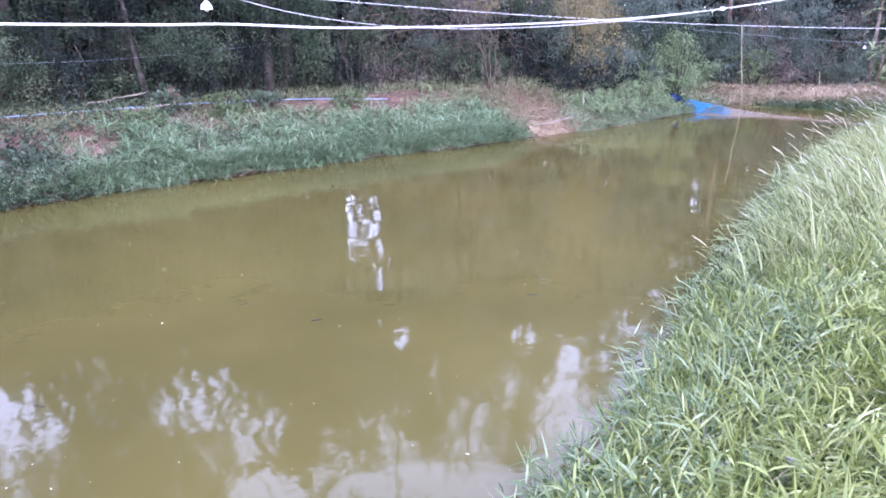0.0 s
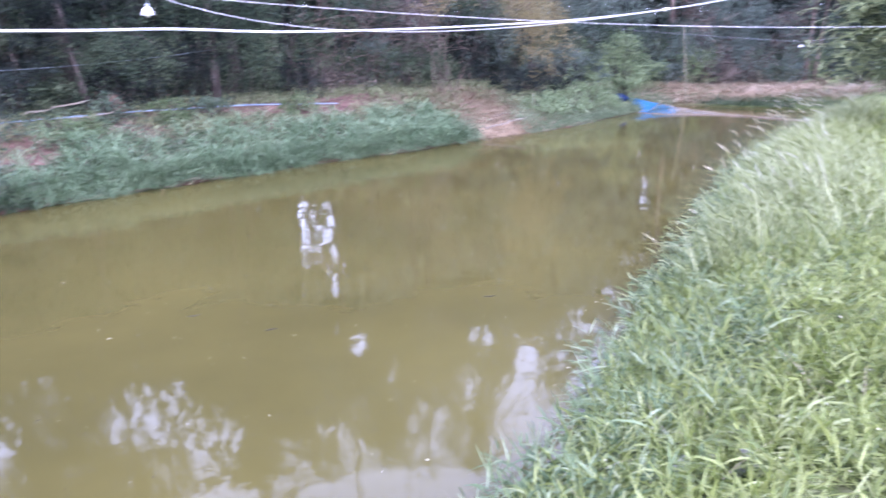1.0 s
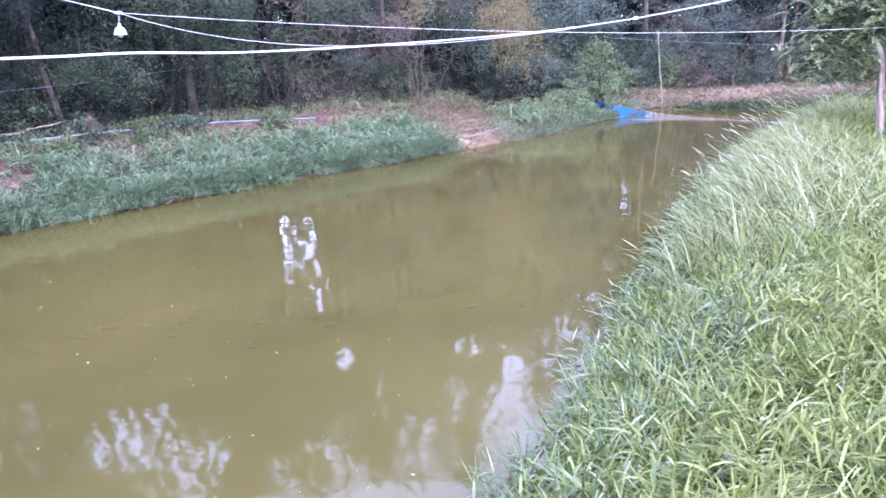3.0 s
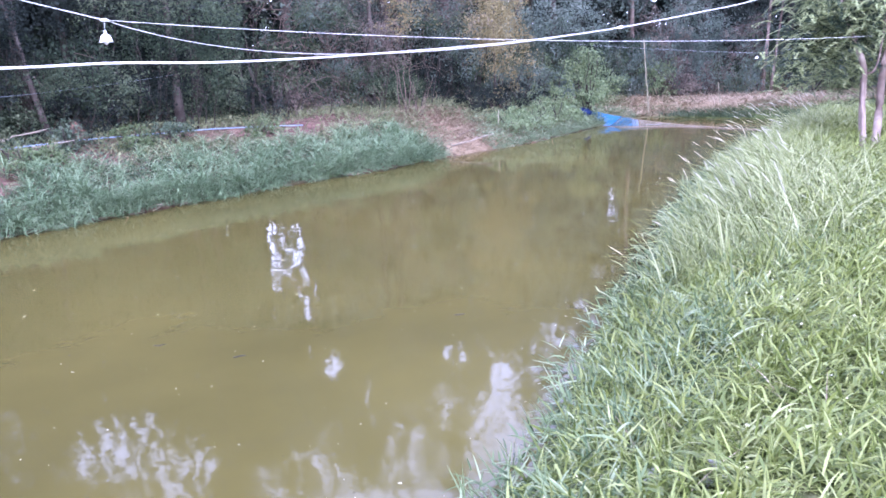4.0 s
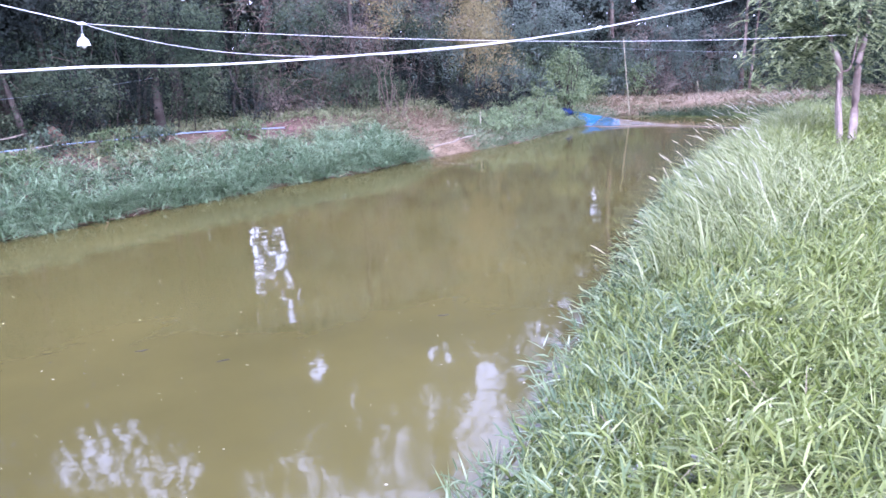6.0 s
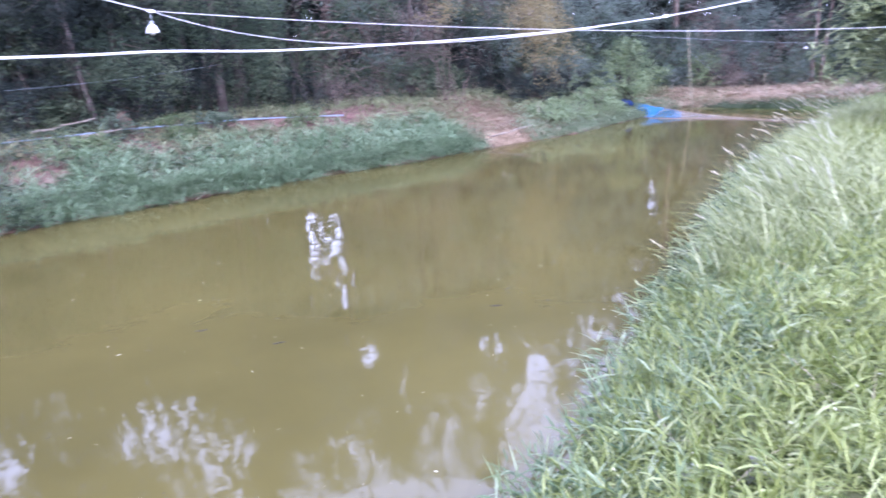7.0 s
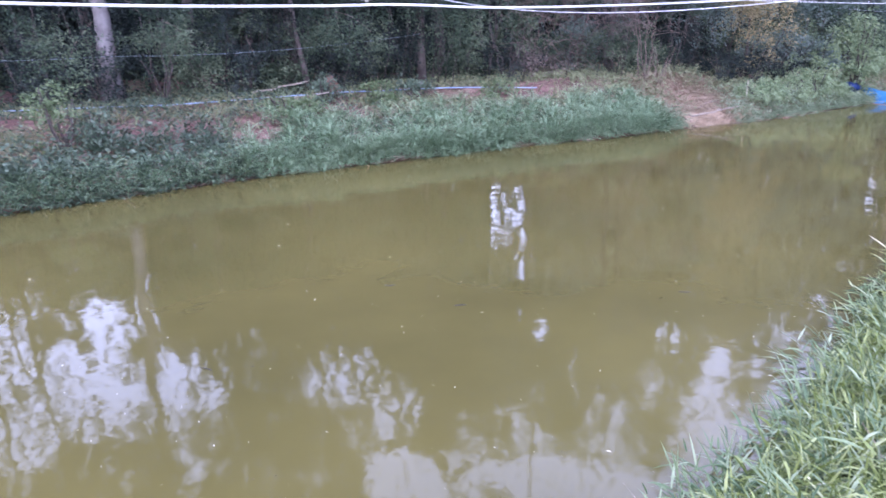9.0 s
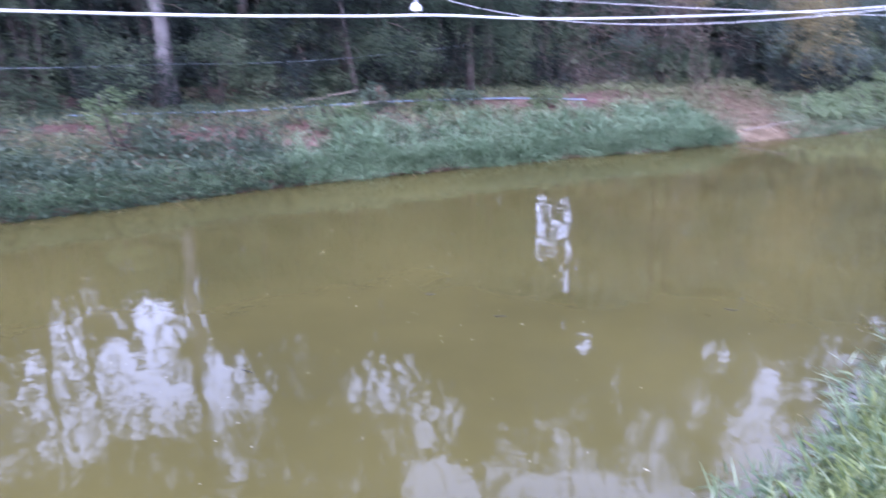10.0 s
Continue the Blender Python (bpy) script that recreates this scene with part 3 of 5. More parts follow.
hp = scatter(22000, (-17, 6), (-1, 24), herb_keep)
hp = np.repeat(hp, 9, axis=0) + RNG.normal(size=(9 * len(hp), 3)) * [0.09, 0.09, 0.05] + [0, 0, 0.1]
hp[:, 2] = np.maximum(hp[:, 2], land(hp[:, 0], hp[:, 1]) + 0.02)
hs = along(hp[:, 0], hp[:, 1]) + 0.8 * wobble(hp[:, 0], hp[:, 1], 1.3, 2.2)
for rows_, mat_, text_ in ((hp[hs > 6.5], WEED, "low leafy ground cover on the far bank"), (hp[hs <= 6.5], LEAF_BROAD_SHADED, "low dull-green ground cover under the far bank's trees, darkened for shade")):
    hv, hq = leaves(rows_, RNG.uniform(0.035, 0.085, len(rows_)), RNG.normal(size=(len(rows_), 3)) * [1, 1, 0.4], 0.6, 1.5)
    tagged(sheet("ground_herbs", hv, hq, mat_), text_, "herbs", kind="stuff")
def belt_keep(x, y, d):
    s = along(x, y)
    return far_side(x, y) * (d > 0.1) * (d < 2.3) * step(2.2, 1.4, d) * (y < 21.5) * ((s < 11.7) | (s > 12.9)) * (bare(x, y) < 0.4)


lp = scatter(240000, (-13.5, 6), (-1, 21.5), belt_keep)
ls = along(lp[:, 0], lp[:, 1]) + 0.5 * wobble(lp[:, 0], lp[:, 1], 2.0, 0.4)
lp[:, 2] = np.maximum(lp[:, 2], 0.0) + 0.015
for lo_, hi_, top_, size_, slim_, mat_, text_ in ((-99, 3.4, 0.28, (0.05, 0.1), 0.6, LEAF_BROAD_SHADED, "broad-leaved creeping herbs on the far bank, darkened for shade"),
                                                  (3.4, 12.6, 0.2, (0.07, 0.16), 0.17, GRASS_DARK_SHADE, "dense narrow leaves under the far bank's grass belt, darkened for its inner shade"),
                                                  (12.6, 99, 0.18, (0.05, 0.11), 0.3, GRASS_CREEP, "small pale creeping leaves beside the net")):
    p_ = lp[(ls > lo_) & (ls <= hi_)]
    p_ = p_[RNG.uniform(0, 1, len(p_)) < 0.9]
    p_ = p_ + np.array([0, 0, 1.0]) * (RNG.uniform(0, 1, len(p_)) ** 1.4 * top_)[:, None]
    lv, lq = leaves(p_, RNG.uniform(*size_, len(p_)), RNG.normal(size=(len(p_), 3)) * [1, 1, 0.5] + [0.15, -0.15, 0.05], slim_, 1.6 if mat_ is not GRASS_DARK_SHADE else 0.5)
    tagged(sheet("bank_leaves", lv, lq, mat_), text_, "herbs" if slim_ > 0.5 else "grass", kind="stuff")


def tufts(name, centres, per, h, w, mat, label, seed):
    """Leafy grass shoots: blades that leave short upright stems at all heights and arch over on all sides."""
    r_ = np.random.default_rng(seed)
    k = len(centres)
    size = np.repeat(r_.uniform(0.55, 1.25, k), per)
    head = r_.uniform(0, 2 * math.pi, k * per)
    c = np.repeat(centres, per, axis=0) + np.stack([np.cos(head), np.sin(head), np.zeros(k * per)], 1) * r_.uniform(0, 0.06, k * per)[:, None]
    c[:, 2] += r_.uniform(0.02, 0.26, k * per) * size
    toward = to_pond(c[:, 0], c[:, 1])
    head = np.where(r_.uniform(0, 1, k * per) < 0.3, toward + r_.normal(0, 0.5, k * per), head)
    v, q = blades(c, r_.uniform(*h, k * per) * (0.5 + 0.5 * size), r_.uniform(*w, k * per), r_.uniform(0.2, 1.0, k * per), r_.uniform(0.4, 1.3, k * per), head, 3, True)
    return tagged(sheet(name, v, q, mat), label, "grass", kind="stuff")


fa = along(froots[:, 0], froots[:, 1])
front = np.where(shore(froots[:, 0], froots[:, 1]) < 0.5, 2.2, 0.85)
pick = RNG.uniform(0, 1, len(froots))
tufts("far_bank_grass", froots[(fa > 3.2) & (fa <= 12.5) & (pick < 0.036 * front)], 38, (0.16, 0.36), (0.008, 0.016), GRASS_FAR, "lush blue-green tufts of arching grass along the far water's edge", 31)
# grass on the left takes the darker leaf colour, for its shade
tufts("far_bank_grass", froots[(fa <= 3.2) & (pick < 0.014 * front)], 34, (0.12, 0.26), (0.014, 0.024), LEAF_BROAD_SHADED, "scattered arching grass tufts among the bank's herbs, darkened for shade", 32)
grass("creeping_grass", froots[(fa > 12.5) & (pick < 0.9)], (0.05, 0.13), (0.014, 0.026), (0.6, 1.6), (0.4, 0.9), GRASS_CREEP, "low grey-green creeping grass beside the net", pull=0.3, segs=3)
def brink_keep(x, y, d):
    s = along(x, y)
    return far_side(x, y) * (d > 0.1 - 0.08 * wobble(x, y, 3.7, 0.8)) * (d < 0.36) * (y < 20.5) * ((s < 11.7) | (s > 12.95)) * (0.45 + 0.55 * (wobble(x, y, 4.4, 1.2) > -0.3))


brink = scatter(210000, (-13.5, 5.5), (-1, 20.5), brink_keep)
brink[:, 2] = np.maximum(brink[:, 2], -0.02)
bs_ = along(brink[:, 0], brink[:, 1]) + 0.4 * wobble(brink[:, 0], brink[:, 1], 2.0, 0.4)
leafy_shoots("brink_grass", brink[(bs_ > 3.4) & (bs_ < 12.4)], (0.06, 0.3), (0.14, 0.3), (0.009, 0.017), 5, (15, 65), GRASS_FAR, "blue-green grass hanging over the far waterline", pull=0.75, droop=(0.4, 1.2), seed=47, bends=2)
leafy_shoots("brink_herbs", brink[bs_ <= 3.4], (0.06, 0.2), (0.07, 0.13), (0.02, 0.035), 4, (20, 75), LEAF_BROAD_SHADED, "broad-leaved herbs hanging over the waterline, darkened for shade", pull=0.7, droop=(0.3, 1.0), seed=48, bends=2)
leafy_shoots("brink_grass", brink[bs_ >= 12.4], (0.03, 0.1), (0.05, 0.11), (0.01, 0.018), 4, (30, 80), GRASS_CREEP, "pale creeping grass trailing into the water", pull=0.6, droop=(0.3, 1.0), seed=49, bends=2)
grass("waterline_litter", scatter(70000, (-13.5, 5), (-1, 20), lambda x, y, d: far_side(x, y) * (d > 0.02) * (d < 0.24) * (wobble(x, y, 1.1, 2.0) > 0.1) * 0.5), (0.05, 0.16), (0.008, 0.03), (1.0, 2.4), (0.3, 1.0), STRAW,
      "pale dead leaves and straw washed up along the far waterline", segs=3)


def weed_keep(x, y, d):
    return (1 - by_pipe(x, y)) * (near_side(x, y) < 0.5) * (d > 0.6) * (d < 6.5) * (1 - 0.95 * bare(x, y)) * (0.25 + 0.75 * (wobble(x, y, 1.5, 0.2) > -0.2))


grass("bank_weeds", scatter(70000, (-17, 6), (-1, 24), weed_keep), (0.1, 0.32), (0.012, 0.028), (0.2, 0.9), (0.3, 1.0), WEED, "short patchy weeds on the reddish far bank", segs=3)
grass("dry_litter", scatter(7000, (-17, 6), (-1, 24), lambda x, y, d: (near_side(x, y) < 0.5) * (d > 0.5) * (d < 7)), (0.06, 0.2), (0.006, 0.014), (0.7, 1.8), (0.6, 1.2), STRAW,
      "dry straw and litter lying on the far bank", segs=3)


def end_keep(x, y, d):
    return (y > 18.9) * (x > 5.5) * (d > 0.0) * (d < 0.9) * step(0.9, 0.25, d) * step(5.8, 7.0, x) * (0.15 + 0.85 * (wobble(x, y, 1.6, 2.2) > -0.1))


grass("end_bank_grass", scatter(26000, (5.5, 14), (18.9, 23), end_keep), (0.08, 0.22), (0.012, 0.026), (0.2, 0.8), (0.4, 1.0), GRASS_DARK_SHADE, "dark green grass at the pond's far end", segs=3)
eb = scatter(30000, (3.5, 15), (19.5, 25), lambda x, y, d: (d > 0.12) * (x > 4.5) * step(0.1, 0.9, d + 0.7 * step(6.8, 5.6, x)) * (0.45 + 0.55 * (wobble(x, y, 1.1, 5.0) > 0)))
kind_ = wobble(eb[:, 0], eb[:, 1], 0.9, 3.3) + RNG.normal(0, 0.45, len(eb))
for lo_, hi_, tall_, mat_, text_ in ((-9, -0.55, (0.08, 0.24), WEED, "yellow-green weeds among the straw of the end bank"), (-0.55, 0.35, (0.08, 0.24), STRAW_DULL, "dull dry straw on the bank at the pond's far end"),
                                     (0.35, 9, (0.08, 0.28), STRAW, "pale bleached straw on the bank at the pond's far end")):
    grass("end_bank_straw", eb[(kind_ > lo_) & (kind_ <= hi_)], tall_, (0.012, 0.03), (0.4, 1.4), (0.4, 1.2), mat_, text_, segs=3)

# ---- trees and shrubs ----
# gaps cut in the canopy, where the sky shows, spread from the eye mirrored in the water; heading and rise of the middle
# (degrees), the half sizes, and how open each is
MIRRORED_EYE = (-0.03, 0.0, -2.19)
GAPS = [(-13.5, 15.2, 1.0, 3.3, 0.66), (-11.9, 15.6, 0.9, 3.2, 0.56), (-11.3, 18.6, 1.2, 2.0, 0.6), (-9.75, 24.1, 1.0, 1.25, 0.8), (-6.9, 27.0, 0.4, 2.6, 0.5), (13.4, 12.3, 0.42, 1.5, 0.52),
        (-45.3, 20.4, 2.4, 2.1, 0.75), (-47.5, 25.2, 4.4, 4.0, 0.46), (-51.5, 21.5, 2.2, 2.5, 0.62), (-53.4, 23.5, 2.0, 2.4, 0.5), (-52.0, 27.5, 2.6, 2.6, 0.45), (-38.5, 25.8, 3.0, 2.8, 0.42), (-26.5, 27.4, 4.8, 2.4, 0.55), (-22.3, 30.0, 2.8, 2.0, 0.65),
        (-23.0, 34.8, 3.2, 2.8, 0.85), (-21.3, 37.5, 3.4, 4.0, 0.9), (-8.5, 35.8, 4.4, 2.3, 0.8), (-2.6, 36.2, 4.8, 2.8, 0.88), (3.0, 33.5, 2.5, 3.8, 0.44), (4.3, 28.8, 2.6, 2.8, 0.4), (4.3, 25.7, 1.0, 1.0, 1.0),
        # the last, overhead and out of view, is opened to let light in
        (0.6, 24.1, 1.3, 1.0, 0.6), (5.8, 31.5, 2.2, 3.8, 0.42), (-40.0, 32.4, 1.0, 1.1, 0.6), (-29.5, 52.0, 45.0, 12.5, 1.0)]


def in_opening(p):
    x, y, z = (p - np.array(MIRRORED_EYE)).T
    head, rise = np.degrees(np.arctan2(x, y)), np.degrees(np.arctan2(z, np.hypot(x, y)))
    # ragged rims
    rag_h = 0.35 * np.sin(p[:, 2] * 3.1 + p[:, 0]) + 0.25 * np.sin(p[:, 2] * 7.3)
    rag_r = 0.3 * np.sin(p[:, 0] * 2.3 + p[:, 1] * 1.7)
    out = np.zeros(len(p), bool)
    # waves by heading and rise leave sprays standing in the gaps
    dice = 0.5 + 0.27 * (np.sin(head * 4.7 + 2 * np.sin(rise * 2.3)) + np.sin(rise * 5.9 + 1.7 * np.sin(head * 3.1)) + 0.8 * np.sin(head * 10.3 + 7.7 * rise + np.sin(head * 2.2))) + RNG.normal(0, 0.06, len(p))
    # finer waves leave single leaves across the light
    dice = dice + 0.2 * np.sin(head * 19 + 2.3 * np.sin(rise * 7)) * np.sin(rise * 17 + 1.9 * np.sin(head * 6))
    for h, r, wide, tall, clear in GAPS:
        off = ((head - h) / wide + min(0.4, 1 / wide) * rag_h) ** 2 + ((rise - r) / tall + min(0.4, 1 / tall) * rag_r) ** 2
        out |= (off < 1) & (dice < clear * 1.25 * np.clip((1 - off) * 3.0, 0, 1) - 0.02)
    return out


def foliage(name, clumps, spread, per, size, mat, parent, fall=0.4, label="", slim=0.45, origin=(0, 0, 0)):
    """Leaves in loose sprays round the clump centres (world places), as one mesh under its tree."""
    # fewer, fuller sprays with dark gaps between them
    clumps = clumps[:max(6, int(len(clumps) * 0.62))]
    per, spread = int(per * 1.6), spread * 0.88
    k = len(clumps)
    c = np.repeat(clumps, per, axis=0)
    # sprays: leaves string out along a few twigs of each clump
    twigs = 5
    tdir = unit(RNG.normal(size=(k, twigs, 3)) * [1, 1, 0.7] - [0, 0, fall])
    pick = RNG.integers(0, twigs, (k, per))
    t = RNG.uniform(0.05, 1.0, (k, per, 1)) ** 0.7
    way = np.take_along_axis(tdir, pick[:, :, None], 1)
    p = c.reshape(k, per, 3) + way * t * spread + RNG.normal(size=(k, per, 3)) * spread * 0.16 - np.array([0, 0, 1.0]) * (t ** 2) * spread * 0.35 * fall
    p, way = p.reshape(-1, 3), way.reshape(-1, 3)
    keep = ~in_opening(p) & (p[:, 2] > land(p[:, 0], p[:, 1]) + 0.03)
    p, way, c = p[keep], way[keep], c[keep]
    n = len(p)
    # leaves turn out from their spray and up to the sky
    face = unit(p - c) * 0.8 + [0.1, -0.3, 0.75] + RNG.normal(size=(n, 3)) * 0.42
    v, q = leaves(p - np.array(origin), RNG.uniform(0.7, 1.35, n) * size, way + RNG.normal(size=(n, 3)) * 0.7 - [0, 0, 0.25], slim, face=face)
    return sheet(name, v, q, mat, parent, label)


def wavy(a, b, n, amp, seed):
    r = np.random.default_rng(seed)
    pts = []
    for i in range(n + 1):
        t = i / n
        j = r.normal(size=3) * amp * (1 - abs(2 * t - 1)) * [1, 1, 0.3]
        pts.append(tuple(np.array(a) * (1 - t) + np.array(b) * t + j))
    return pts


def tree(x, y, h, r, label, bark=BARK, leaf=LEAF_DARK_SHADE, base=2.2, spread=2.2, n=95, per=80, size=0.10, lean=(0, 0), limbs=9, seed=0, crown_at=None, sprays=0.8, power=1.15):
    """A tapered trunk with limbs, and a crown of many small leaves from the height base up to h."""
    r_ = np.random.default_rng(1000 + seed)
    z = float(land(x, y))
    t = empty("tree", x, y, z)
    tagged(t, label, "tree", "trees of the wood round the pond")
    bm = bmesh.new()
    top = (lean[0], lean[1], h * 0.82)
    pts = wavy((0, 0, -0.15), top, 9, r * 0.4, 50 + seed)
    rad = [r * (1.55 if i == 0 else 1.15 if i == 1 else 1.0) * (1 - 0.78 * i / 9) for i in range(10)]
    tube(bm, pts, rad, 9)
    trunk = part("trunk", bm, bark, t)
    for i in range(limbs):
        bm = bmesh.new()
        k = 4 + int(r_.integers(0, 5))
        a0 = np.array(pts[k])
        ang = 2 * math.pi * (i * 0.382 + r_.uniform(0, 0.2))
        ln = spread * r_.uniform(0.45, 0.95) * (1.1 - 0.06 * k)
        b0 = a0 + [math.cos(ang) * ln, math.sin(ang) * ln, ln * r_.uniform(0.2, 0.7)]
        tube(bm, wavy(a0, b0, 5, 0.09, i + seed * 20), [rad[k] * 0.5 * (1 - 0.8 * j / 5) for j in range(6)], 6)
        part("limb", bm, bark, trunk)
    centre = np.array([x + lean[0] * 0.7, y + lean[1] * 0.7])
    if crown_at is not None:
        centre = np.array(crown_at)
    zz = r_.permutation(base + (h - base) * r_.uniform(0, 1, n) ** power)
    f = (zz - base) / (h - base)
    width = spread * (0.75 + 0.5 * np.sin(np.pi * np.clip(f + 0.15, 0, 1))) * np.where(f > 0.75, 1.1 - 0.9 * (f - 0.75) / 0.25, 1.0)
    ang, rr = r_.uniform(0, 2 * math.pi, n), np.sqrt(r_.uniform(0.05, 1, n))
    # ragged outline: some sides reach further out
    rr = rr * (1 + 0.25 * np.sin(3 * ang + seed) + 0.15 * np.sin(5 * ang + 2.0 * seed + zz))
    cl = np.stack([centre[0] + np.cos(ang) * rr * width, centre[1] + np.sin(ang) * rr * width, z + zz], 1)
    low_ = cl[:, 2] < 4.4
    if size > 0.08 and low_.any():
        # the lower skirts carry finer leaves
        foliage("lower_crown", cl[low_], sprays, int(per * 1.6), size * 0.56, leaf, t, origin=(x, y, z), fall=0.45, slim=0.62)
        cl = cl[~low_]
    if len(cl):
        foliage("crown", cl, sprays, per, size, leaf, t, origin=(x, y, z))
    return t


def frond_leaves(clumps, share, r_, droop=0.5, pull=(-0.45, -0.25), size=(0.05, 0.085), slim=0.34, origin=(0, 0, 0), loose=0.18):
    """Leaflets in two rows along bowed ribs; clumps: x, y, z, reach, number."""
    c, d = [], []
    for cx, cy, cz, reach, count in clumps:
        for _ in range(max(1, int(count * share))):
            a = r_.uniform(0, 2 * math.pi)
            o = np.array([cx, cy, cz]) + r_.normal(size=3) * [0.28, 0.28, 0.2]
            out = np.array([math.cos(a), math.sin(a), r_.uniform(-0.1, 0.5)])
            out[:2] += pull
            out /= np.linalg.norm(out)
            side = np.cross(out, [0, 0, 1.0])
            side /= np.linalg.norm(side)
            ln = reach * r_.uniform(0.6, 1.2)
            for k in range(22):
                s = (k + 1.5) / 23
                p = o + out * ln * s - np.array([0, 0, 1.0]) * ln * droop * s * s
                way = out - np.array([0, 0, 2.0 * droop]) * s
                for sg in (-1, 1):
                    d.append(side * sg * 0.8 + way * 0.55 + r_.normal(size=3) * loose)
                    c.append(p + side * sg * 0.035 * (1.15 - s) + r_.normal(size=3) * max(0.0, loose - 0.2) * 0.12)
    c, d = np.array(c), np.array(d)
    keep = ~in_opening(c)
    c, d = c[keep], d[keep]
    return leaves(c - np.array(origin), r_.uniform(*size, len(c)), d, slim, 1.1)


def creeper(p, reach, count, leaf, label, seed, fall=0.6):
    """A creeper hung over the front of the wood: a thin stem from the ground and drooping sprays."""
    r_ = np.random.default_rng(7000 + seed)
    z = float(land(p[0], p[1]))
    t = empty("creeper", p[0], p[1], z)
    tagged(t, label, "creeper", "creepers hanging over the wood's edge")
    bm = bmesh.new()
    tube(bm, wavy((-0.5, 0.55, -0.05), (0, 0, p[2] - z), 8, 0.04, 900 + seed), [0.011 - 0.0008 * j for j in range(9)], 5)
    part("stem", bm, BARK, t)
    v, q = frond_leaves([(p[0], p[1], p[2], reach, count), (p[0] + 0.15, p[1] - 0.1, p[2] - 0.35, reach * 0.8, count * 0.6), (p[0] - 0.2, p[1], p[2] + 0.3, reach, count * 0.6)], 1.0, r_, fall, (0.35, -0.5), (0.03, 0.064), 0.6, (p[0], p[1], z), 0.8)
    sheet("crown", v, q, leaf, t)
    return t


def feathery_tree(base_, paths, clumps, label, seed):
    """Forked pale stems under drooping feather-leaved fronds; paths: stems as points from the base; clumps: where fronds spring from, and how far they reach."""
    r_ = np.random.default_rng(seed)
    t = empty("tree", *base_)
    tagged(t, label, "tree", "twin trees on the near bank")
    for path, r0 in paths:
        bm = bmesh.new()
        pts = smooth_line(path, 4)
        tube(bm, pts, [r0 * (1.25 if i == 0 else 1.0) * (1 - 0.55 * i / len(pts)) for i in range(len(pts))], 9)
        part("trunk", bm, BARK_PALE, t)
    # same fronds in a lit and a darker colour, for the crown's shade
    for leaf, share in ((LEAF_FEATHER, 1.15), (LEAF_MID, 0.75)):
        v, q = frond_leaves(clumps, share, r_, pull=(-0.05, -0.25), size=(0.03, 0.054), origin=base_)
        sheet("crown", v, q, leaf, t, "drooping feathery light-green fronds" if leaf is LEAF_FEATHER else "green fronds darkened for the crown's inner shade")
    return t


def smooth_line(pts, n=6):
    """A soft curve through points."""
    p = [np.array(q, float) for q in pts]
    out = []
    for i in range(len(p) - 1):
        a, b, c, d = p[max(i - 1, 0)], p[i], p[i + 1], p[min(i + 2, len(p) - 1)]
        for j in range(n):
            t = j / n
            out.append(0.5 * (2 * b + (c - a) * t + (2 * a - 5 * b + 4 * c - d) * t * t + (3 * b - a - 3 * c + d) * t ** 3))
    out.append(p[-1])
    return [tuple(q) for q in out]


def shrub(x, y, h, w, label, leaf=LEAF_MID, n=28, per=70, size=0.07, seed=0, name="shrub", fall=0.4, slim=0.5, sprays=0.45):
    """Several thin stems from one root under leafy sprays."""
    r_ = np.random.default_rng(3000 + seed)
    z = float(land(x, y))
    t = empty(name, x, y, z)
    tagged(t, label, "shrub", "weeds on the far bank" if name == "weed" else "shrubs at the foot of the wood")
    for i in range(5):
        bm = bmesh.new()
        a = 2 * math.pi * (i / 5 + r_.uniform(0, 0.15))
        tip = (math.cos(a) * w * 0.6, math.sin(a) * w * 0.6, h * r_.uniform(0.6, 0.95))
        tube(bm, wavy((math.cos(a) * 0.05, math.sin(a) * 0.05, -0.05), tip, 5, 0.05, seed * 9 + i), [0.022 * (1 - 0.75 * j / 5) for j in range(6)], 5)
        part("stem", bm, BARK, t)
    u = unit(r_.normal(size=(n, 3))) * (r_.uniform(0.15, 1, n) ** 0.4)[:, None]
    cl = np.array([x, y, z + h * 0.52]) + u * [w, w, h * 0.5]
    foliage("crown", cl, sprays, per, size, leaf, t, origin=(x, y, z), fall=fall, slim=slim)
    return t


DARK = "tall dark-green tree in the dense wood behind the far bank"
BACK = "dark leafy tree deep in the wood"
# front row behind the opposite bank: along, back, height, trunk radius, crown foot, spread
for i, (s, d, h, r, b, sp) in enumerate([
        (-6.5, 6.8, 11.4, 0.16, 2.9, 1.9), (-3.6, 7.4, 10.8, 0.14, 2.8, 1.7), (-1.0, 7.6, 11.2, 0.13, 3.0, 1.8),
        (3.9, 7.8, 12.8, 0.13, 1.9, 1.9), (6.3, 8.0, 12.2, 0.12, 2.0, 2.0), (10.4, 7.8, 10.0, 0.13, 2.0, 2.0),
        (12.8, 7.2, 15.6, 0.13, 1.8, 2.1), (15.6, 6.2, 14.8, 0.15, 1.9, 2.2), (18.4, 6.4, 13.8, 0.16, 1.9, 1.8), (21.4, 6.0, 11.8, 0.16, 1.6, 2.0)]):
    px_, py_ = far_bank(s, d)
    tree(px_, py_, h, r, DARK, base=b, spread=sp, seed=i, lean=(0.3 * math.sin(i * 2.3), 0.3 * math.cos(i * 1.7)), n=int(19 * (h - b * 0.5)), per=62, size=0.145, leaf=LEAF_GREY_HAZE if s > 12 else LEAF_DARK_SHADE, power=0.8 if s < 1 else 0.95)
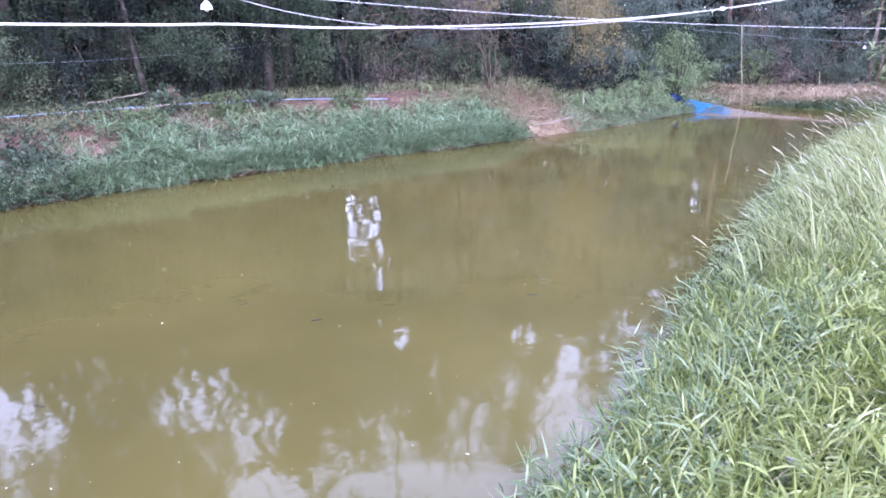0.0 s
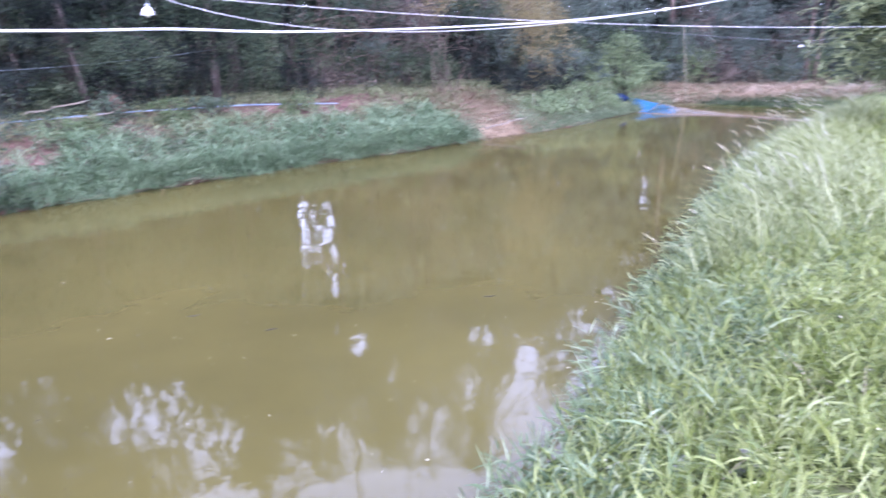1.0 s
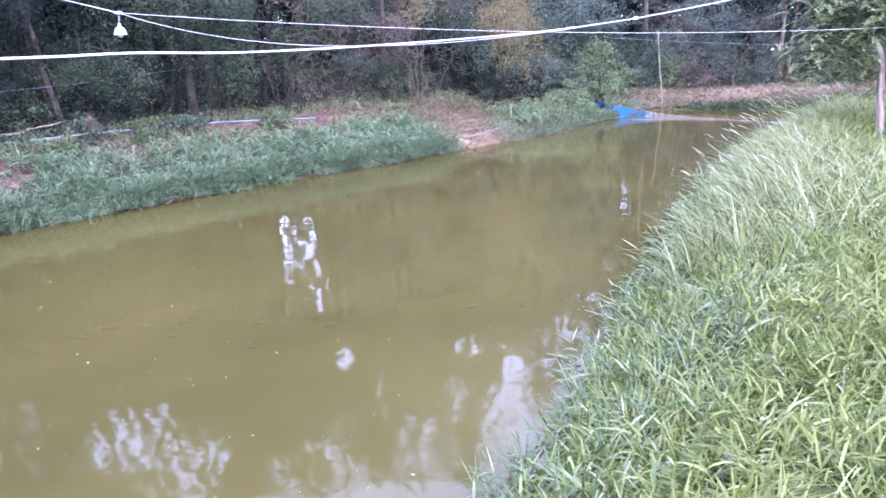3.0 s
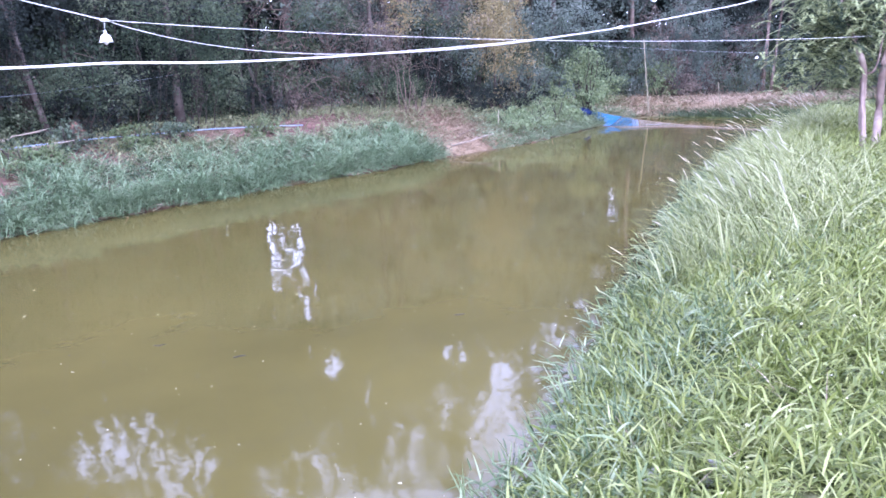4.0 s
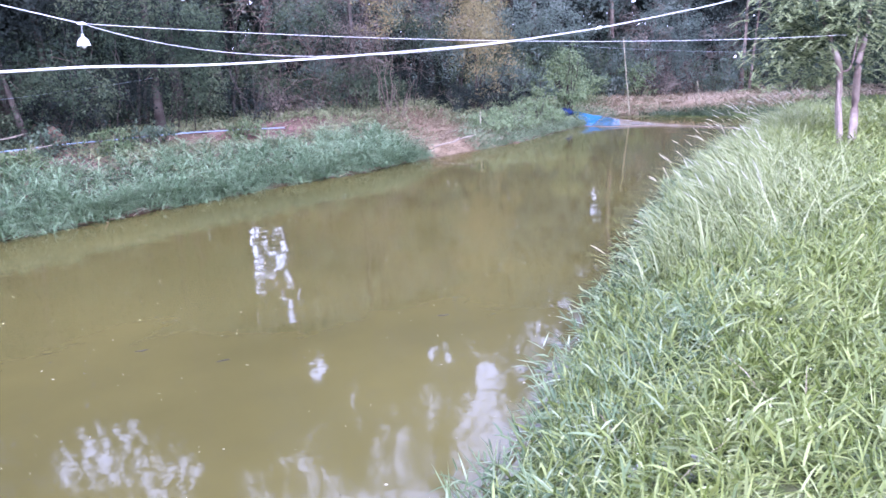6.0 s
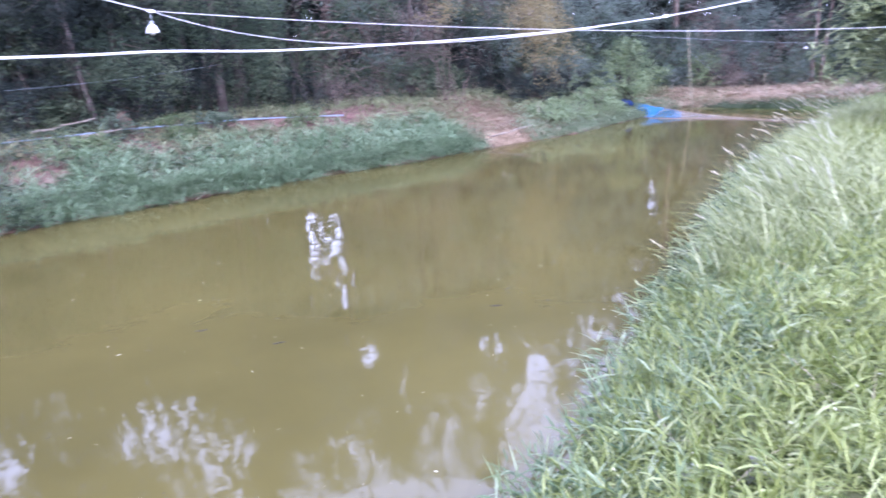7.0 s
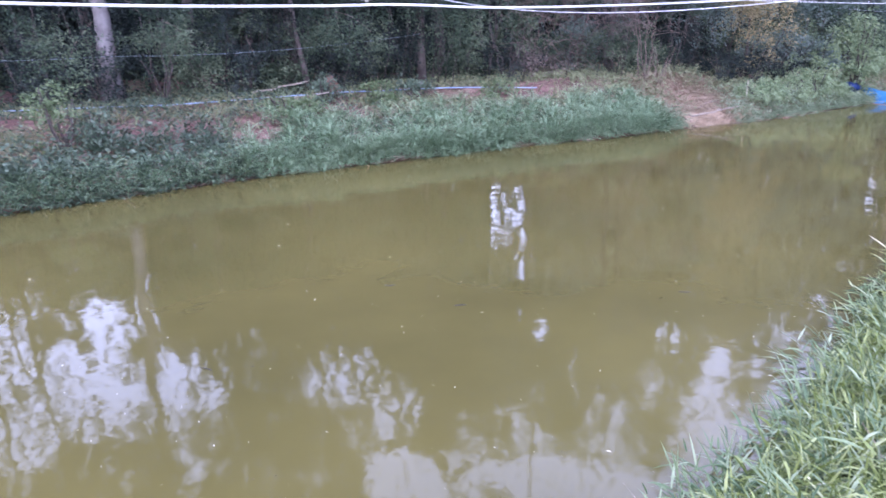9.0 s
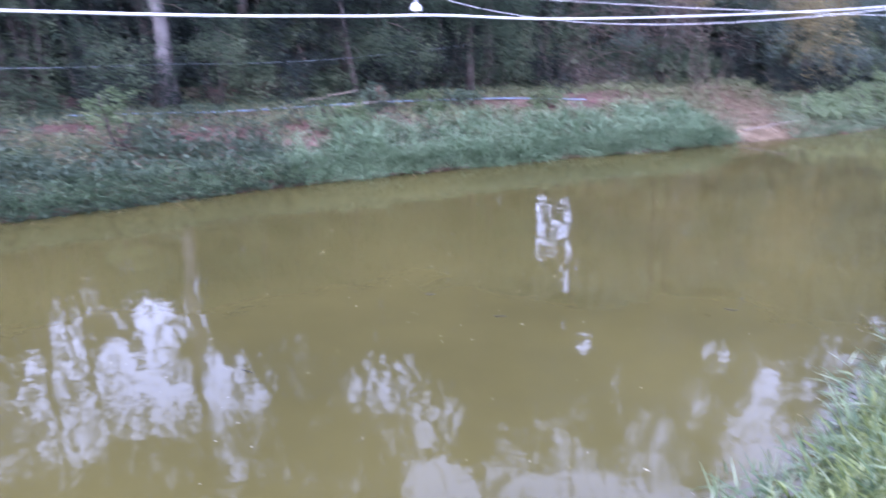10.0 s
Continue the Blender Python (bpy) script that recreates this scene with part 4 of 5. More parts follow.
# tall crowns that meet high over the opposite bank
for i, (s, d, h) in enumerate([(-6.0, 4.6, 10.4), (-3.2, 5.2, 10.8), (-0.4, 5.4, 11.2), (5.4, 6.8, 12.6), (8.2, 7.0, 12.2)]):
    px_, py_ = far_bank(s, d + 3.4)
    tree(px_, py_, h, 0.1, "tall slender tree with a high spreading dark crown", base=6.2 if s < 1 else 7.6, spread=2.4, seed=110 + i, n=170 if s < 1 else 95, per=52, size=0.2, limbs=7, power=0.8, crown_at=far_bank(s, d))
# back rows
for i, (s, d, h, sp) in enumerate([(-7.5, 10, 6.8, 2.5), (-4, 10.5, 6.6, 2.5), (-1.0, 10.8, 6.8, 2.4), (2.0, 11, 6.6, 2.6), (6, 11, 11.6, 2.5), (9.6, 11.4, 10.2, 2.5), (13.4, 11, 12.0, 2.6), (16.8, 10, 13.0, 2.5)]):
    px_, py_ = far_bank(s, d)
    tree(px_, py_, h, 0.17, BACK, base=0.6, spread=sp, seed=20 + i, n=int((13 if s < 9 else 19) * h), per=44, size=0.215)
# unseen trees, added to cut light on the left; the last holds the cable
for i, (px_, py_, h, sp) in enumerate([(-16.0, 3.0, 14, 3.0), (-17.5, -2.5, 14, 3.0), (-15.5, -9.5, 15, 3.2), (-10.7, -11.2, 6.5, 1.5)]):
    tree(px_, py_, h, 0.18, BACK, base=0.8, spread=sp, seed=80 + i, n=130, per=36, size=0.3)
# behind the pond's far end
for i, (px_, py_, h, sp) in enumerate([(4.2, 27.0, 11, 2.2), (7.4, 28.6, 12.5, 2.4), (10.6, 29.5, 12.5, 2.4), (13.6, 28.8, 12.5, 2.5), (16.6, 26.5, 12, 2.4), (9.0, 33, 13, 3), (14, 33, 13, 3), (19, 28, 12.5, 3), (4.0, 32, 12, 3)]):
    tree(px_, py_, h, 0.15, BACK, leaf=LEAF_GREY_HAZE, base=0.8, spread=sp, seed=40 + i, n=90, per=52, size=0.2)


def deep_woods():
    """Leafage far back in the wood, too dense to tell apart; its shade is in the dark leaf colour."""
    k = 42000
    s, d = RNG.uniform(-14, 30, k), RNG.uniform(12.5, 18, k)
    p = FAR0 + FAR_S * s[:, None] + FAR_D * d[:, None]
    top = np.where(s < 3, 6.2, np.where(s < 10.5, 9.0, 14.5)) + 1.2 * np.sin(s * 1.7) + 0.8 * np.sin(s * 4.1)
    c = np.column_stack([p, 0.2 + RNG.uniform(0, 1, k) ** np.where(s > 3, 1.15, 1.7) * top])
    k2 = 26000
    c2 = np.column_stack([RNG.uniform(2, 30, k2), RNG.uniform(30, 38, k2), 0.2 + RNG.uniform(0, 1, k2) ** 1.7 * 11])
    k3 = 9000
    c3 = np.column_stack([RNG.uniform(15, 22, k3), RNG.uniform(8, 30, k3), 0.2 + RNG.uniform(0, 1, k3) ** 1.2 * 10])
    c = np.concatenate([c, c2, c3])
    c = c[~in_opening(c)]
    # filler leaves, added to shut out the sky at the foot of the wood
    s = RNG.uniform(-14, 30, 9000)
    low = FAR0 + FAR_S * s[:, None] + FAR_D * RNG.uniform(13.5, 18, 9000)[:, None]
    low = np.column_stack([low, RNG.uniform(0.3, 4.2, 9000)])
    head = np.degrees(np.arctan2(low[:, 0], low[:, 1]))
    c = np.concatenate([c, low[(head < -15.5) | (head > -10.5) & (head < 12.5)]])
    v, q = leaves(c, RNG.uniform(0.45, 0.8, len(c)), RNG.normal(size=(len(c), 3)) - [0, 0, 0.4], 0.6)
    return tagged(sheet("deep_woods", v, q, LEAF_DARK_SHADE), "dense dark-green woodland behind the front trees, its shade in the leaf colour", "woods", kind="stuff")


deep_woods()

# the trees whose trunks show
px_, py_ = far_bank(2.0, 5.6)
TRUNK_A = (px_, py_)
tree(px_, py_, 9.6, 0.175, "grey-trunked tree standing behind the blue pipe", BARK_GREY, base=6.0, spread=2.6, seed=60, n=150, per=52, size=0.19, power=0.8, lean=(-0.3, 0.1), limbs=4)
px_, py_ = -5.5, 15.6
TRUNK_B = (px_, py_)
tree(px_, py_, 8.0, 0.085, "slim tree with a vine-hung greyish trunk", BARK, base=1.9, spread=1.7, seed=61, n=85, lean=(0.05, 0.1))
px_, py_ = -7.5, 14.1
tree(px_, py_, 7.2, 0.058, "slim leaning tree with a brown trunk", BARK, base=2.4, spread=1.6, seed=62, n=80, lean=(-1.0, 0.0))
px_, py_ = far_bank(13.4, 4.4)
tree(px_, py_, 9.4, 0.07, "thin brown tree among dry vines", BARK, LEAF_DRY, base=1.9, spread=1.2, seed=63, n=60, per=130, size=0.052, lean=(0.1, 0.0))
tree(1.55, 20.1, 7.0, 0.03, "tree with hanging yellowish foliage over the bank", BARK, LEAF_YELLOW, base=1.2, spread=0.62, seed=64, n=170, per=150, size=0.042, sprays=0.55, limbs=4)
tree(6.9, 26.4, 10.5, 0.085, "brown-trunked tree at the pond's far end", BARK_PALE, base=1.8, spread=1.6, seed=65, n=80, leaf=LEAF_GREY_HAZE)
tree(10.42, 23.7, 9.5, 0.06, "pale twin-stemmed tree on the end bank", BARK_PALE, base=2.6, spread=1.6, seed=66, n=60, lean=(0.2, 0))
tree(10.66, 23.65, 8.5, 0.04, "pale thin tree on the end bank", BARK_PALE, base=2.6, spread=1.2, seed=67, n=40, lean=(0.45, 0))
# the right-hand pair of pale-barked trees on the near bank
B1, B2 = (5.92, 10.06, 0.52), (6.04, 10.02, 0.54)


def above(base_, *pts):
    return [(0, 0, -0.1)] + [(x - base_[0], y - base_[1], z - base_[2]) for x, y, z in pts]


feathery_tree(B1, [(above(B1, (6.16, 10.64, 1.10), (6.13, 10.66, 1.64), (6.04, 10.72, 1.94), (6.03, 10.84, 2.10), (5.99, 11.09, 2.50), (5.86, 11.38, 3.16)), 0.052),
                   (above(B1, (6.14, 10.66, 1.46), (6.31, 10.68, 1.63), (6.45, 10.82, 2.16), (6.58, 11.10, 3.10)), 0.022)],
              [(*(5.72, 11.31, 2.42), 0.42, 60), (*(5.62, 11.05, 2.04), 0.34, 46), (*(5.89, 11.37, 2.07), 0.45, 60), (*(5.89, 11.14, 2.51), 0.5, 60), (*(5.60, 11.51, 1.72), 0.32, 34), (*(6.21, 11.65, 1.67), 0.42, 46),
               (*(6.15, 10.77, 2.40), 0.5, 60), (*(6.40, 11.54, 2.18), 0.5, 50), (*(5.93, 11.27, 2.9), 0.48, 54), (*(5.78, 11.40, 2.72), 0.34, 34), (*(6.09, 11.26, 3.14), 0.7, 50), (*(6.2, 11.63, 3.66), 0.6, 40), (*(6.62, 11.88, 1.47), 0.35, 40)],
              "slim pale-barked tree with drooping feathery light-green fronds", 81)
feathery_tree(B2, [(above(B2, (6.40, 10.62, 1.01), (6.39, 10.63, 1.49), (6.45, 10.71, 1.77), (6.65, 10.94, 2.15), (6.75, 11.11, 3.09)), 0.062)],
              [(*(6.72, 11.13, 2.15), 0.55, 40), (*(6.66, 10.70, 2.46), 0.6, 40), (*(6.60, 11.20, 2.80), 0.6, 40), (*(7.04, 10.93, 1.90), 0.55, 36), (*(7.06, 10.91, 2.91), 0.7, 40), (*(6.90, 11.72, 1.73), 0.45, 22)],
              "slim pinkish-barked tree with feathery fronds beside its twin", 82)

px_, py_ = 9.5, 9.9
tree(px_, py_, 7.0, 0.12, "tree on the near bank that holds the thick cable", BARK_PALE, LEAF_LIGHT, base=2.6, spread=1.6, seed=85, n=70)

# undergrowth along the foot of the wood
UNDER = "dark-green leafy shrub at the foot of the wood"
r_ = np.random.default_rng(11)
k = 0
for s in np.arange(-6.5, 21.5, 0.85):
    foot = 5.7 if s < 10 else 4.6 if s < 13.0 else 4.0
    for row in range(2):
        d = foot + row * 1.15 + r_.uniform(-0.25, 0.25)
        x_, y_ = far_bank(s + r_.uniform(-0.3, 0.3), d)
        if 14.3 < s < 17.3 and row == 0:
            continue
        # dark leaves from 13.5 to 18 put the hollow's shade into colour
        leaf = (LEAF_DARK_SHADE if s < 11 or 13.5 < s < 18 else LEAF_GREY_HAZE) if r_.uniform() < (0.42 if 2.5 < s < 9 else 0.65) else LEAF_MID
        if 10.6 < s < 14.6 and row == 0:
            leaf = LEAF_DRY if r_.uniform() < 0.6 else LEAF_MID
        h = (r_.uniform(0.6, 1.9) * (0.6 if 13.5 < s < 18 else 1.0) if row == 0 else r_.uniform(1.4, 3.4) + (0.7 if s < 2 else 0.0))
        shrub(x_, y_, h, r_.uniform(0.5, 0.95), UNDER if leaf is not LEAF_DRY else "brown dried vine-covered shrub at the foot of the wood", leaf, n=40 if row else 32, per=66,
              size=r_.uniform(0.05, 0.08), seed=k)
        k += 1
for i in range(17):
    x_ = 3.0 + i * 0.95
    y_ = 26.0 + 0.5 * math.sin(i * 2.1)
    leaf = LEAF_DRY if i in (5, 8) else LEAF_MID if i % 4 == 1 else LEAF_GREY_HAZE
    shrub(x_, y_, r_.uniform(1.6, 3.2), r_.uniform(0.7, 1.0), "shrub at the edge of the wood past the pond's end" if leaf is not LEAF_DRY else "dry brown shrub past the pond's end", leaf, n=40, per=70, size=0.085, seed=200 + i)
for i in range(24):
    x_, y_ = 3.4 + i * 0.62, 24.1 + 0.3 * math.sin(i * 1.7) - 0.02 * i
    shrub(x_, y_, r_.uniform(0.6, 1.5), r_.uniform(0.4, 0.65), "low green shrub past the pond's end" if not (6.6 < x_ < 9.8 and i % 2) else "low dry brown shrub past the pond's end", LEAF_DRY if 6.6 < x_ < 9.8 and i % 2 else LEAF_GREY_HAZE if i % 3 else LEAF_MOUND, n=26, per=60, size=0.075, seed=420 + i)
for i, (x_, y_, h) in enumerate([(10.4, 14.2, 2.0), (11.4, 16.2, 2.4), (12.4, 18.0, 2.8), (13.4, 20.0, 3.0), (14.6, 22.2, 3.2), (10.6, 12.0, 2.2), (12.2, 14.6, 3.0)]):
    shrub(x_, y_, h, 1.0, "dark leafy shrub beyond the near bank's grass", LEAF_DARK_SHADE if i % 2 else LEAF_MID, n=46, per=75, size=0.075, seed=240 + i)

# single plants that stand out on the opposite bank
WEEDS = [
        ((-6.36, 12.63, 0.69), 0.6, 0.26, LEAF_BROAD_SHADED, "young bushy weed standing before the blue pipe"),
        ((-8.62, 8.42, 0.47), 0.98, 0.4, LEAF_WEED, "tall bushy green weed standing before the blue pipe"),
        ((-8.3, 8.75, 0.44), 0.6, 0.3, LEAF_BROAD_SHADED, "leafy weed on the soil bank"),
        ((-6.69, 11.51, 0.60), 0.35, 0.4, LEAF_WEED, "low yellowish-green weed on the soil bank"),
        ((-6.41, 11.65, 0.57), 0.3, 0.35, LEAF_WEED, "low yellowish-green weed on the soil bank"),
        ((-5.55, 13.04, 0.62), 0.45, 0.35, LEAF_WEED, "low light-green weed beside the pipe"),
        ((-5.05, 13.63, 0.64), 0.4, 0.4, LEAF_BROAD_SHADED, "low leafy weed beside the pipe"),
        ((-3.58, 14.61, 0.61), 0.4, 0.4, LEAF_WEED, "low light-green weed beside the pipe"),
        ((1.65, 17.05, 0.28), 0.45, 0.5, LEAF_MOUND, "green creeper mound on the bank"),
        ((2.28, 17.86, 0.26), 0.45, 0.6, LEAF_MOUND, "light-green creeper mound on the bank")]
BUSHES = [
        ((2.96, 18.65, 0.25), 0.6, 0.7, LEAF_MOUND, "light-green creeper mound on the bank"),
        ((3.57, 19.18, 0.24), 0.25, 0.3, LEAF_MOUND, "green creeper mound beside the net"),
        ((2.79, 19.50, 0.37), 0.7, 0.8, LEAF_MOUND, "green creeper mound on the bank"),
        # three bushes in dark leaves stand in for the hollow's shade
        ((1.53, 18.75, 0.49), 0.7, 0.6, LEAF_DARK_SHADE, "leafy bush at the foot of the yellowish tree, darkened for the hollow's shade"),
        ((0.94, 18.62, 0.59), 0.6, 0.5, LEAF_DARK_SHADE, "leafy bush at the foot of the wood, darkened for the hollow's shade"),
        ((2.24, 19.94, 0.51), 0.8, 0.6, LEAF_DARK_SHADE, "leafy bush at the foot of the wood, darkened for the hollow's shade"),
        ((4.02, 19.90, 0.36), 1.85, 0.5, LEAF_MOUND, "upright bright-green bush behind the net"),
        ((4.45, 22.57, 0.29), 1.6, 0.6, LEAF_MOUND, "leafy green bush behind the net"),
        ((6.4, 24.9, 0), 2.4, 0.8, LEAF_MID, "leafy green bush past the pond's end"),
        ((5.4, 25.0, 0), 1.9, 0.8, LEAF_DARK_SHADE, "dark leafy bush past the pond's end")]
for i, (p_, h, w, leaf, text) in enumerate(WEEDS + BUSHES):
    shrub(p_[0], p_[1], h, w, text, leaf, n=34 if w > 0.45 else 20, per=70 if w > 0.45 else 42, size=0.075 if h > 1.2 else 0.048 if w > 0.45 else 0.06, seed=300 + i, name="weed" if h < 1.2 else "shrub", sprays=0.25 if h < 1.2 else 0.4)

# bare stems and vines hanging in the dry stretch


def bare_stems(x, y, h, w, count, seed, label):
    r_ = np.random.default_rng(seed)
    z = float(land(x, y))
    t = empty("bare_stems", x, y, z)
    tagged(t, label, "dead plant")
    for i in range(count):
        bm = bmesh.new()
        a = r_.uniform(0, 2 * math.pi)
        foot = np.array([r_.normal() * 0.12, r_.normal() * 0.12, -0.03])
        tip = foot + [math.cos(a) * w * r_.uniform(0.2, 1), math.sin(a) * w * r_.uniform(0.2, 1), h * r_.uniform(0.55, 1)]
        tube(bm, wavy(foot, tip, 7, 0.03, seed * 31 + i), [0.012 * (1 - 0.7 * j / 7) for j in range(8)], 5)
        part("stem", bm, TWIG_DRY, t)
    return t


for i, (p_, h, w, c) in enumerate([((-0.81, 17.66, 0.68), 2.2, 0.35, 4), ((-0.47, 17.33, 0.60), 0.9, 0.5, 5), ((9.95, 23.75, 0.3), 1.5, 0.6, 5), ((8.8, 23.75, 0.3), 1.6, 0.9, 6), ((7.6, 23.8, 0.3), 1.5, 0.9, 5), ((10.35, 23.7, 0.3), 1.2, 0.4, 3)]):
    bare_stems(p_[0], p_[1], h, w, c, 500 + i, "bundle of thin dry reddish-brown stems")

def vine_tangle(n, s0, s1, d0, d1, z0, z1, seed, label):
    """Thin bent twigs, crossing, too many to count."""
    r_ = np.random.default_rng(seed)
    bm = bmesh.new()
    for i in range(n):
        x, y = far_bank(r_.uniform(s0, s1), r_.uniform(d0, d1))
        z = r_.uniform(z0, z1)
        a, up = r_.uniform(0, 2 * math.pi), r_.uniform(-1.2, 1.2)
        ln = r_.uniform(0.4, 1.5)
        w = Vector((math.cos(a), math.sin(a), up)).normalized()
        p = Vector((x, y, z))
        bend = Vector(r_.normal(size=3)) * 0.25
        if min((p + w * ln * t).z for t in (0, 1)) < 0.6:
            continue
        tube(bm, [p + w * ln * t + bend * ln * t * (1 - t) + Vector((0, 0, -0.2 * ln * t * t)) for t in (0, 0.33, 0.66, 1.0)], [0.008, 0.007, 0.005, 0.003], 3)
    return tagged(part("dry_vines", bm, TWIG_DRY), label, "vines", kind="stuff")


vine_tangle(420, 10.6, 15.4, 3.9, 5.6, 1.0, 4.2, 71, "tangle of dry pinkish-brown vines and twigs in the wood")
vine_tangle(70, 23.0, 28.0, 1.5, 4.5, 0.8, 3.4, 72, "tangle of dry vines and twigs past the pond's end")
vine_tangle(45, 2.0, 10.0, 5.6, 6.8, 1.2, 4.0, 73, "thin bare twigs among the dark foliage")
CREEPERS = [
        ((-4.19, 14.61, 2.64), 0.55, 16, LEAF_GREY_HAZE), ((-4.33, 14.36, 2.02), 0.5, 12, LEAF_GREY_HAZE), ((-4.54, 14.71, 3.08), 0.6, 14, LEAF_MID), ((-5.57, 14.14, 2.69), 0.6, 16, LEAF_MID),
        ((-6.88, 13.78, 2.03), 0.6, 16, LEAF_MID), ((-6.14, 14.13, 1.78), 0.6, 16, LEAF_DARK_SHADE), ((-3.63, 15.58, 2.30), 0.6, 16, LEAF_MID), ((-2.95, 16.13, 3.08), 0.6, 14, LEAF_GREY_HAZE),
        ((-2.10, 16.87, 2.97), 0.6, 14, LEAF_GREY_HAZE), ((-1.41, 17.14, 2.34), 0.5, 12, LEAF_DRY), ((-0.87, 17.38, 3.06), 0.6, 14, LEAF_YELLOW), ((0.02, 18.00, 2.54), 0.6, 16, LEAF_GREY_HAZE),
        ((0.55, 18.39, 2.00), 0.5, 12, LEAF_GREY_HAZE), ((0.31, 18.20, 3.18), 0.6, 14, LEAF_DRY), ((1.42, 18.55, 2.90), 0.65, 18, LEAF_YELLOW), ((1.91, 18.70, 2.22), 0.55, 16, LEAF_YELLOW)]
VINES = [((-5.42, 15.3, 2.5), 0.5, 12, LEAF_MID), ((-5.38, 15.32, 1.95), 0.4, 9, LEAF_DARK_SHADE), ((-5.55, 15.3, 3.2), 0.5, 12, LEAF_MID), ((-7.75, 13.75, 2.5), 0.5, 12, LEAF_DARK_SHADE), ((-7.9, 13.8, 3.1), 0.55, 14, LEAF_DARK_SHADE), ((-4.75, 14.9, 2.6), 0.4, 12, LEAF_GREY_HAZE), ((-4.6, 14.85, 2.1), 0.35, 9, LEAF_GREY_HAZE)]
MORE_CREEPERS = [
        ((1.69, 18.72, 1.61), 0.45, 10, LEAF_YELLOW), ((2.47, 19.24, 2.75), 0.7, 18, LEAF_GREY_HAZE), ((3.20, 19.74, 2.03), 0.7, 18, LEAF_MID), ((3.70, 20.06, 2.87), 0.7, 18, LEAF_GREY_HAZE),
        ((4.53, 21.02, 1.66), 0.7, 18, LEAF_MID), ((6.52, 23.30, 1.72), 0.8, 18, LEAF_GREY_HAZE), ((7.35, 23.27, 2.70), 0.8, 18, LEAF_GREY_HAZE), ((8.10, 23.23, 1.49), 0.8, 16, LEAF_GREY_HAZE),
        ((8.98, 22.90, 2.29), 0.8, 18, LEAF_GREY_HAZE), ((8.90, 22.93, 1.04), 0.7, 14, LEAF_MID), ((-9.39, 9.05, 2.27), 0.6, 16, LEAF_MID), ((-9.04, 9.12, 1.76), 0.5, 14, LEAF_MID), ((-8.50, 10.91, 2.22), 0.5, 14, LEAF_MID),
        ((-7.81, 11.66, 1.90), 0.5, 12, LEAF_DARK_SHADE), ((-6.11, 13.28, 2.03), 0.5, 14, LEAF_MID)]
for i, (p_, reach, count, leaf) in enumerate(CREEPERS + MORE_CREEPERS + VINES):
    leaf = LEAF_MID if leaf is LEAF_GREY_HAZE and p_[0] < 0.5 else leaf
    creeper(p_, reach, count, leaf, "creeper with drooping yellowish sprays" if leaf is LEAF_YELLOW else "withered brown creeper in the wood's edge" if leaf is LEAF_DRY else "green creeper hanging over the wood's edge", i)

# ---- cables and lamps ----


def cable(name, pts, r, mat, label, sides=6):
    bm = bmesh.new()
    tube(bm, pts, r, sides)
    return tagged(part(name, bm, mat), label, "cable", "cables strung over the pond")


JOINT = Vector((-3.39, 7.80, 2.59))
KNOT = Vector((1.07, 4.37, 2.26))
TREE_END = Vector((6.19, 10.63, 2.09))
cable("thick_cable", smooth_line([(-10.65, -11.05, 4.2), (-6.6, -6.0, 3.0), (-3.0, -1.4, 2.4), (-1.8, 0.15, 2.25), (-1.13, 1.03, 2.2), (-0.83, 1.43, 2.19), (-0.69, 1.61, 2.19), (-0.53, 1.88, 2.18), (-0.29, 2.28, 2.18), (0.07, 2.9, 2.19),
                                  (0.48, 3.57, 2.21), tuple(KNOT), (1.7, 4.91, 2.34), (2.34, 5.3, 2.44), (4.3, 6.5, 2.82), (6.4, 7.8, 3.35), (9.4, 9.8, 4.2)]), 0.0029, CABLE_WHITE, "thick white power cable sagging over the bank")
cable("lamp_cable", hang(JOINT, KNOT, 0.235), 0.0026, CABLE_WHITE, "white twin wire hanging from the lamp joint to the taped knot")
cable("lamp_cable", hang(JOINT, TREE_END, 0.13, 30), 0.0029, CABLE_WHITE, "straight white wire stretched across the pond to a tree")
cable("lamp_cable", hang((TRUNK_A[0], TRUNK_A[1], 4.3), JOINT, 0.0, 12), 0.0045, CABLE_WHITE, "white twin wire from the lamp joint to the far tree")
cable("fence_wire", hang((TRUNK_A[0] + 0.2, TRUNK_A[1] - 0.12, 1.64), (TRUNK_B[0] + 0.05, TRUNK_B[1] - 0.1, 1.85), 0.12), 0.005, CABLE_DARK, "thin dark wire strung between the far trees")
cable("fence_wire", hang((-14.0, 8.6, 1.75), (TRUNK_A[0] + 0.2, TRUNK_A[1] - 0.12, 1.64), 0.05), 0.005, CABLE_DARK, "thin dark wire strung between the far trees")
FAR_LAMP = Vector((7.78, 18.10, 1.73))
cable("thin_wire", hang((3.44, 20.72, 2.14), FAR_LAMP, 0.03) + hang(FAR_LAMP, (6.78, 13.38, 1.96), 0.02)[1:], 0.0027, CABLE_GREY, "thin grey wire carrying a small lamp over the pond's end")


def tape_knot(p, r, n, label, heading=0.0, slope=0.0):
    """Wound insulating tape: an uneven spindle."""
    bm = bmesh.new()
    r_ = np.random.default_rng(n)
    tube(bm, [(0, (i / 8 - 0.5) * 5.0 * r, 0) for i in range(9)], [r * max(0.3, math.sin(math.pi * (i + 0.7) / 9.4)) * r_.uniform(0.85, 1.15) for i in range(9)], 9)
    ob = part("tape_knot", bm, PLASTIC_WHITE)
    ob.matrix_world = pose(*p, slope, 0, heading)
    return tagged(ob, label, "cable joint")


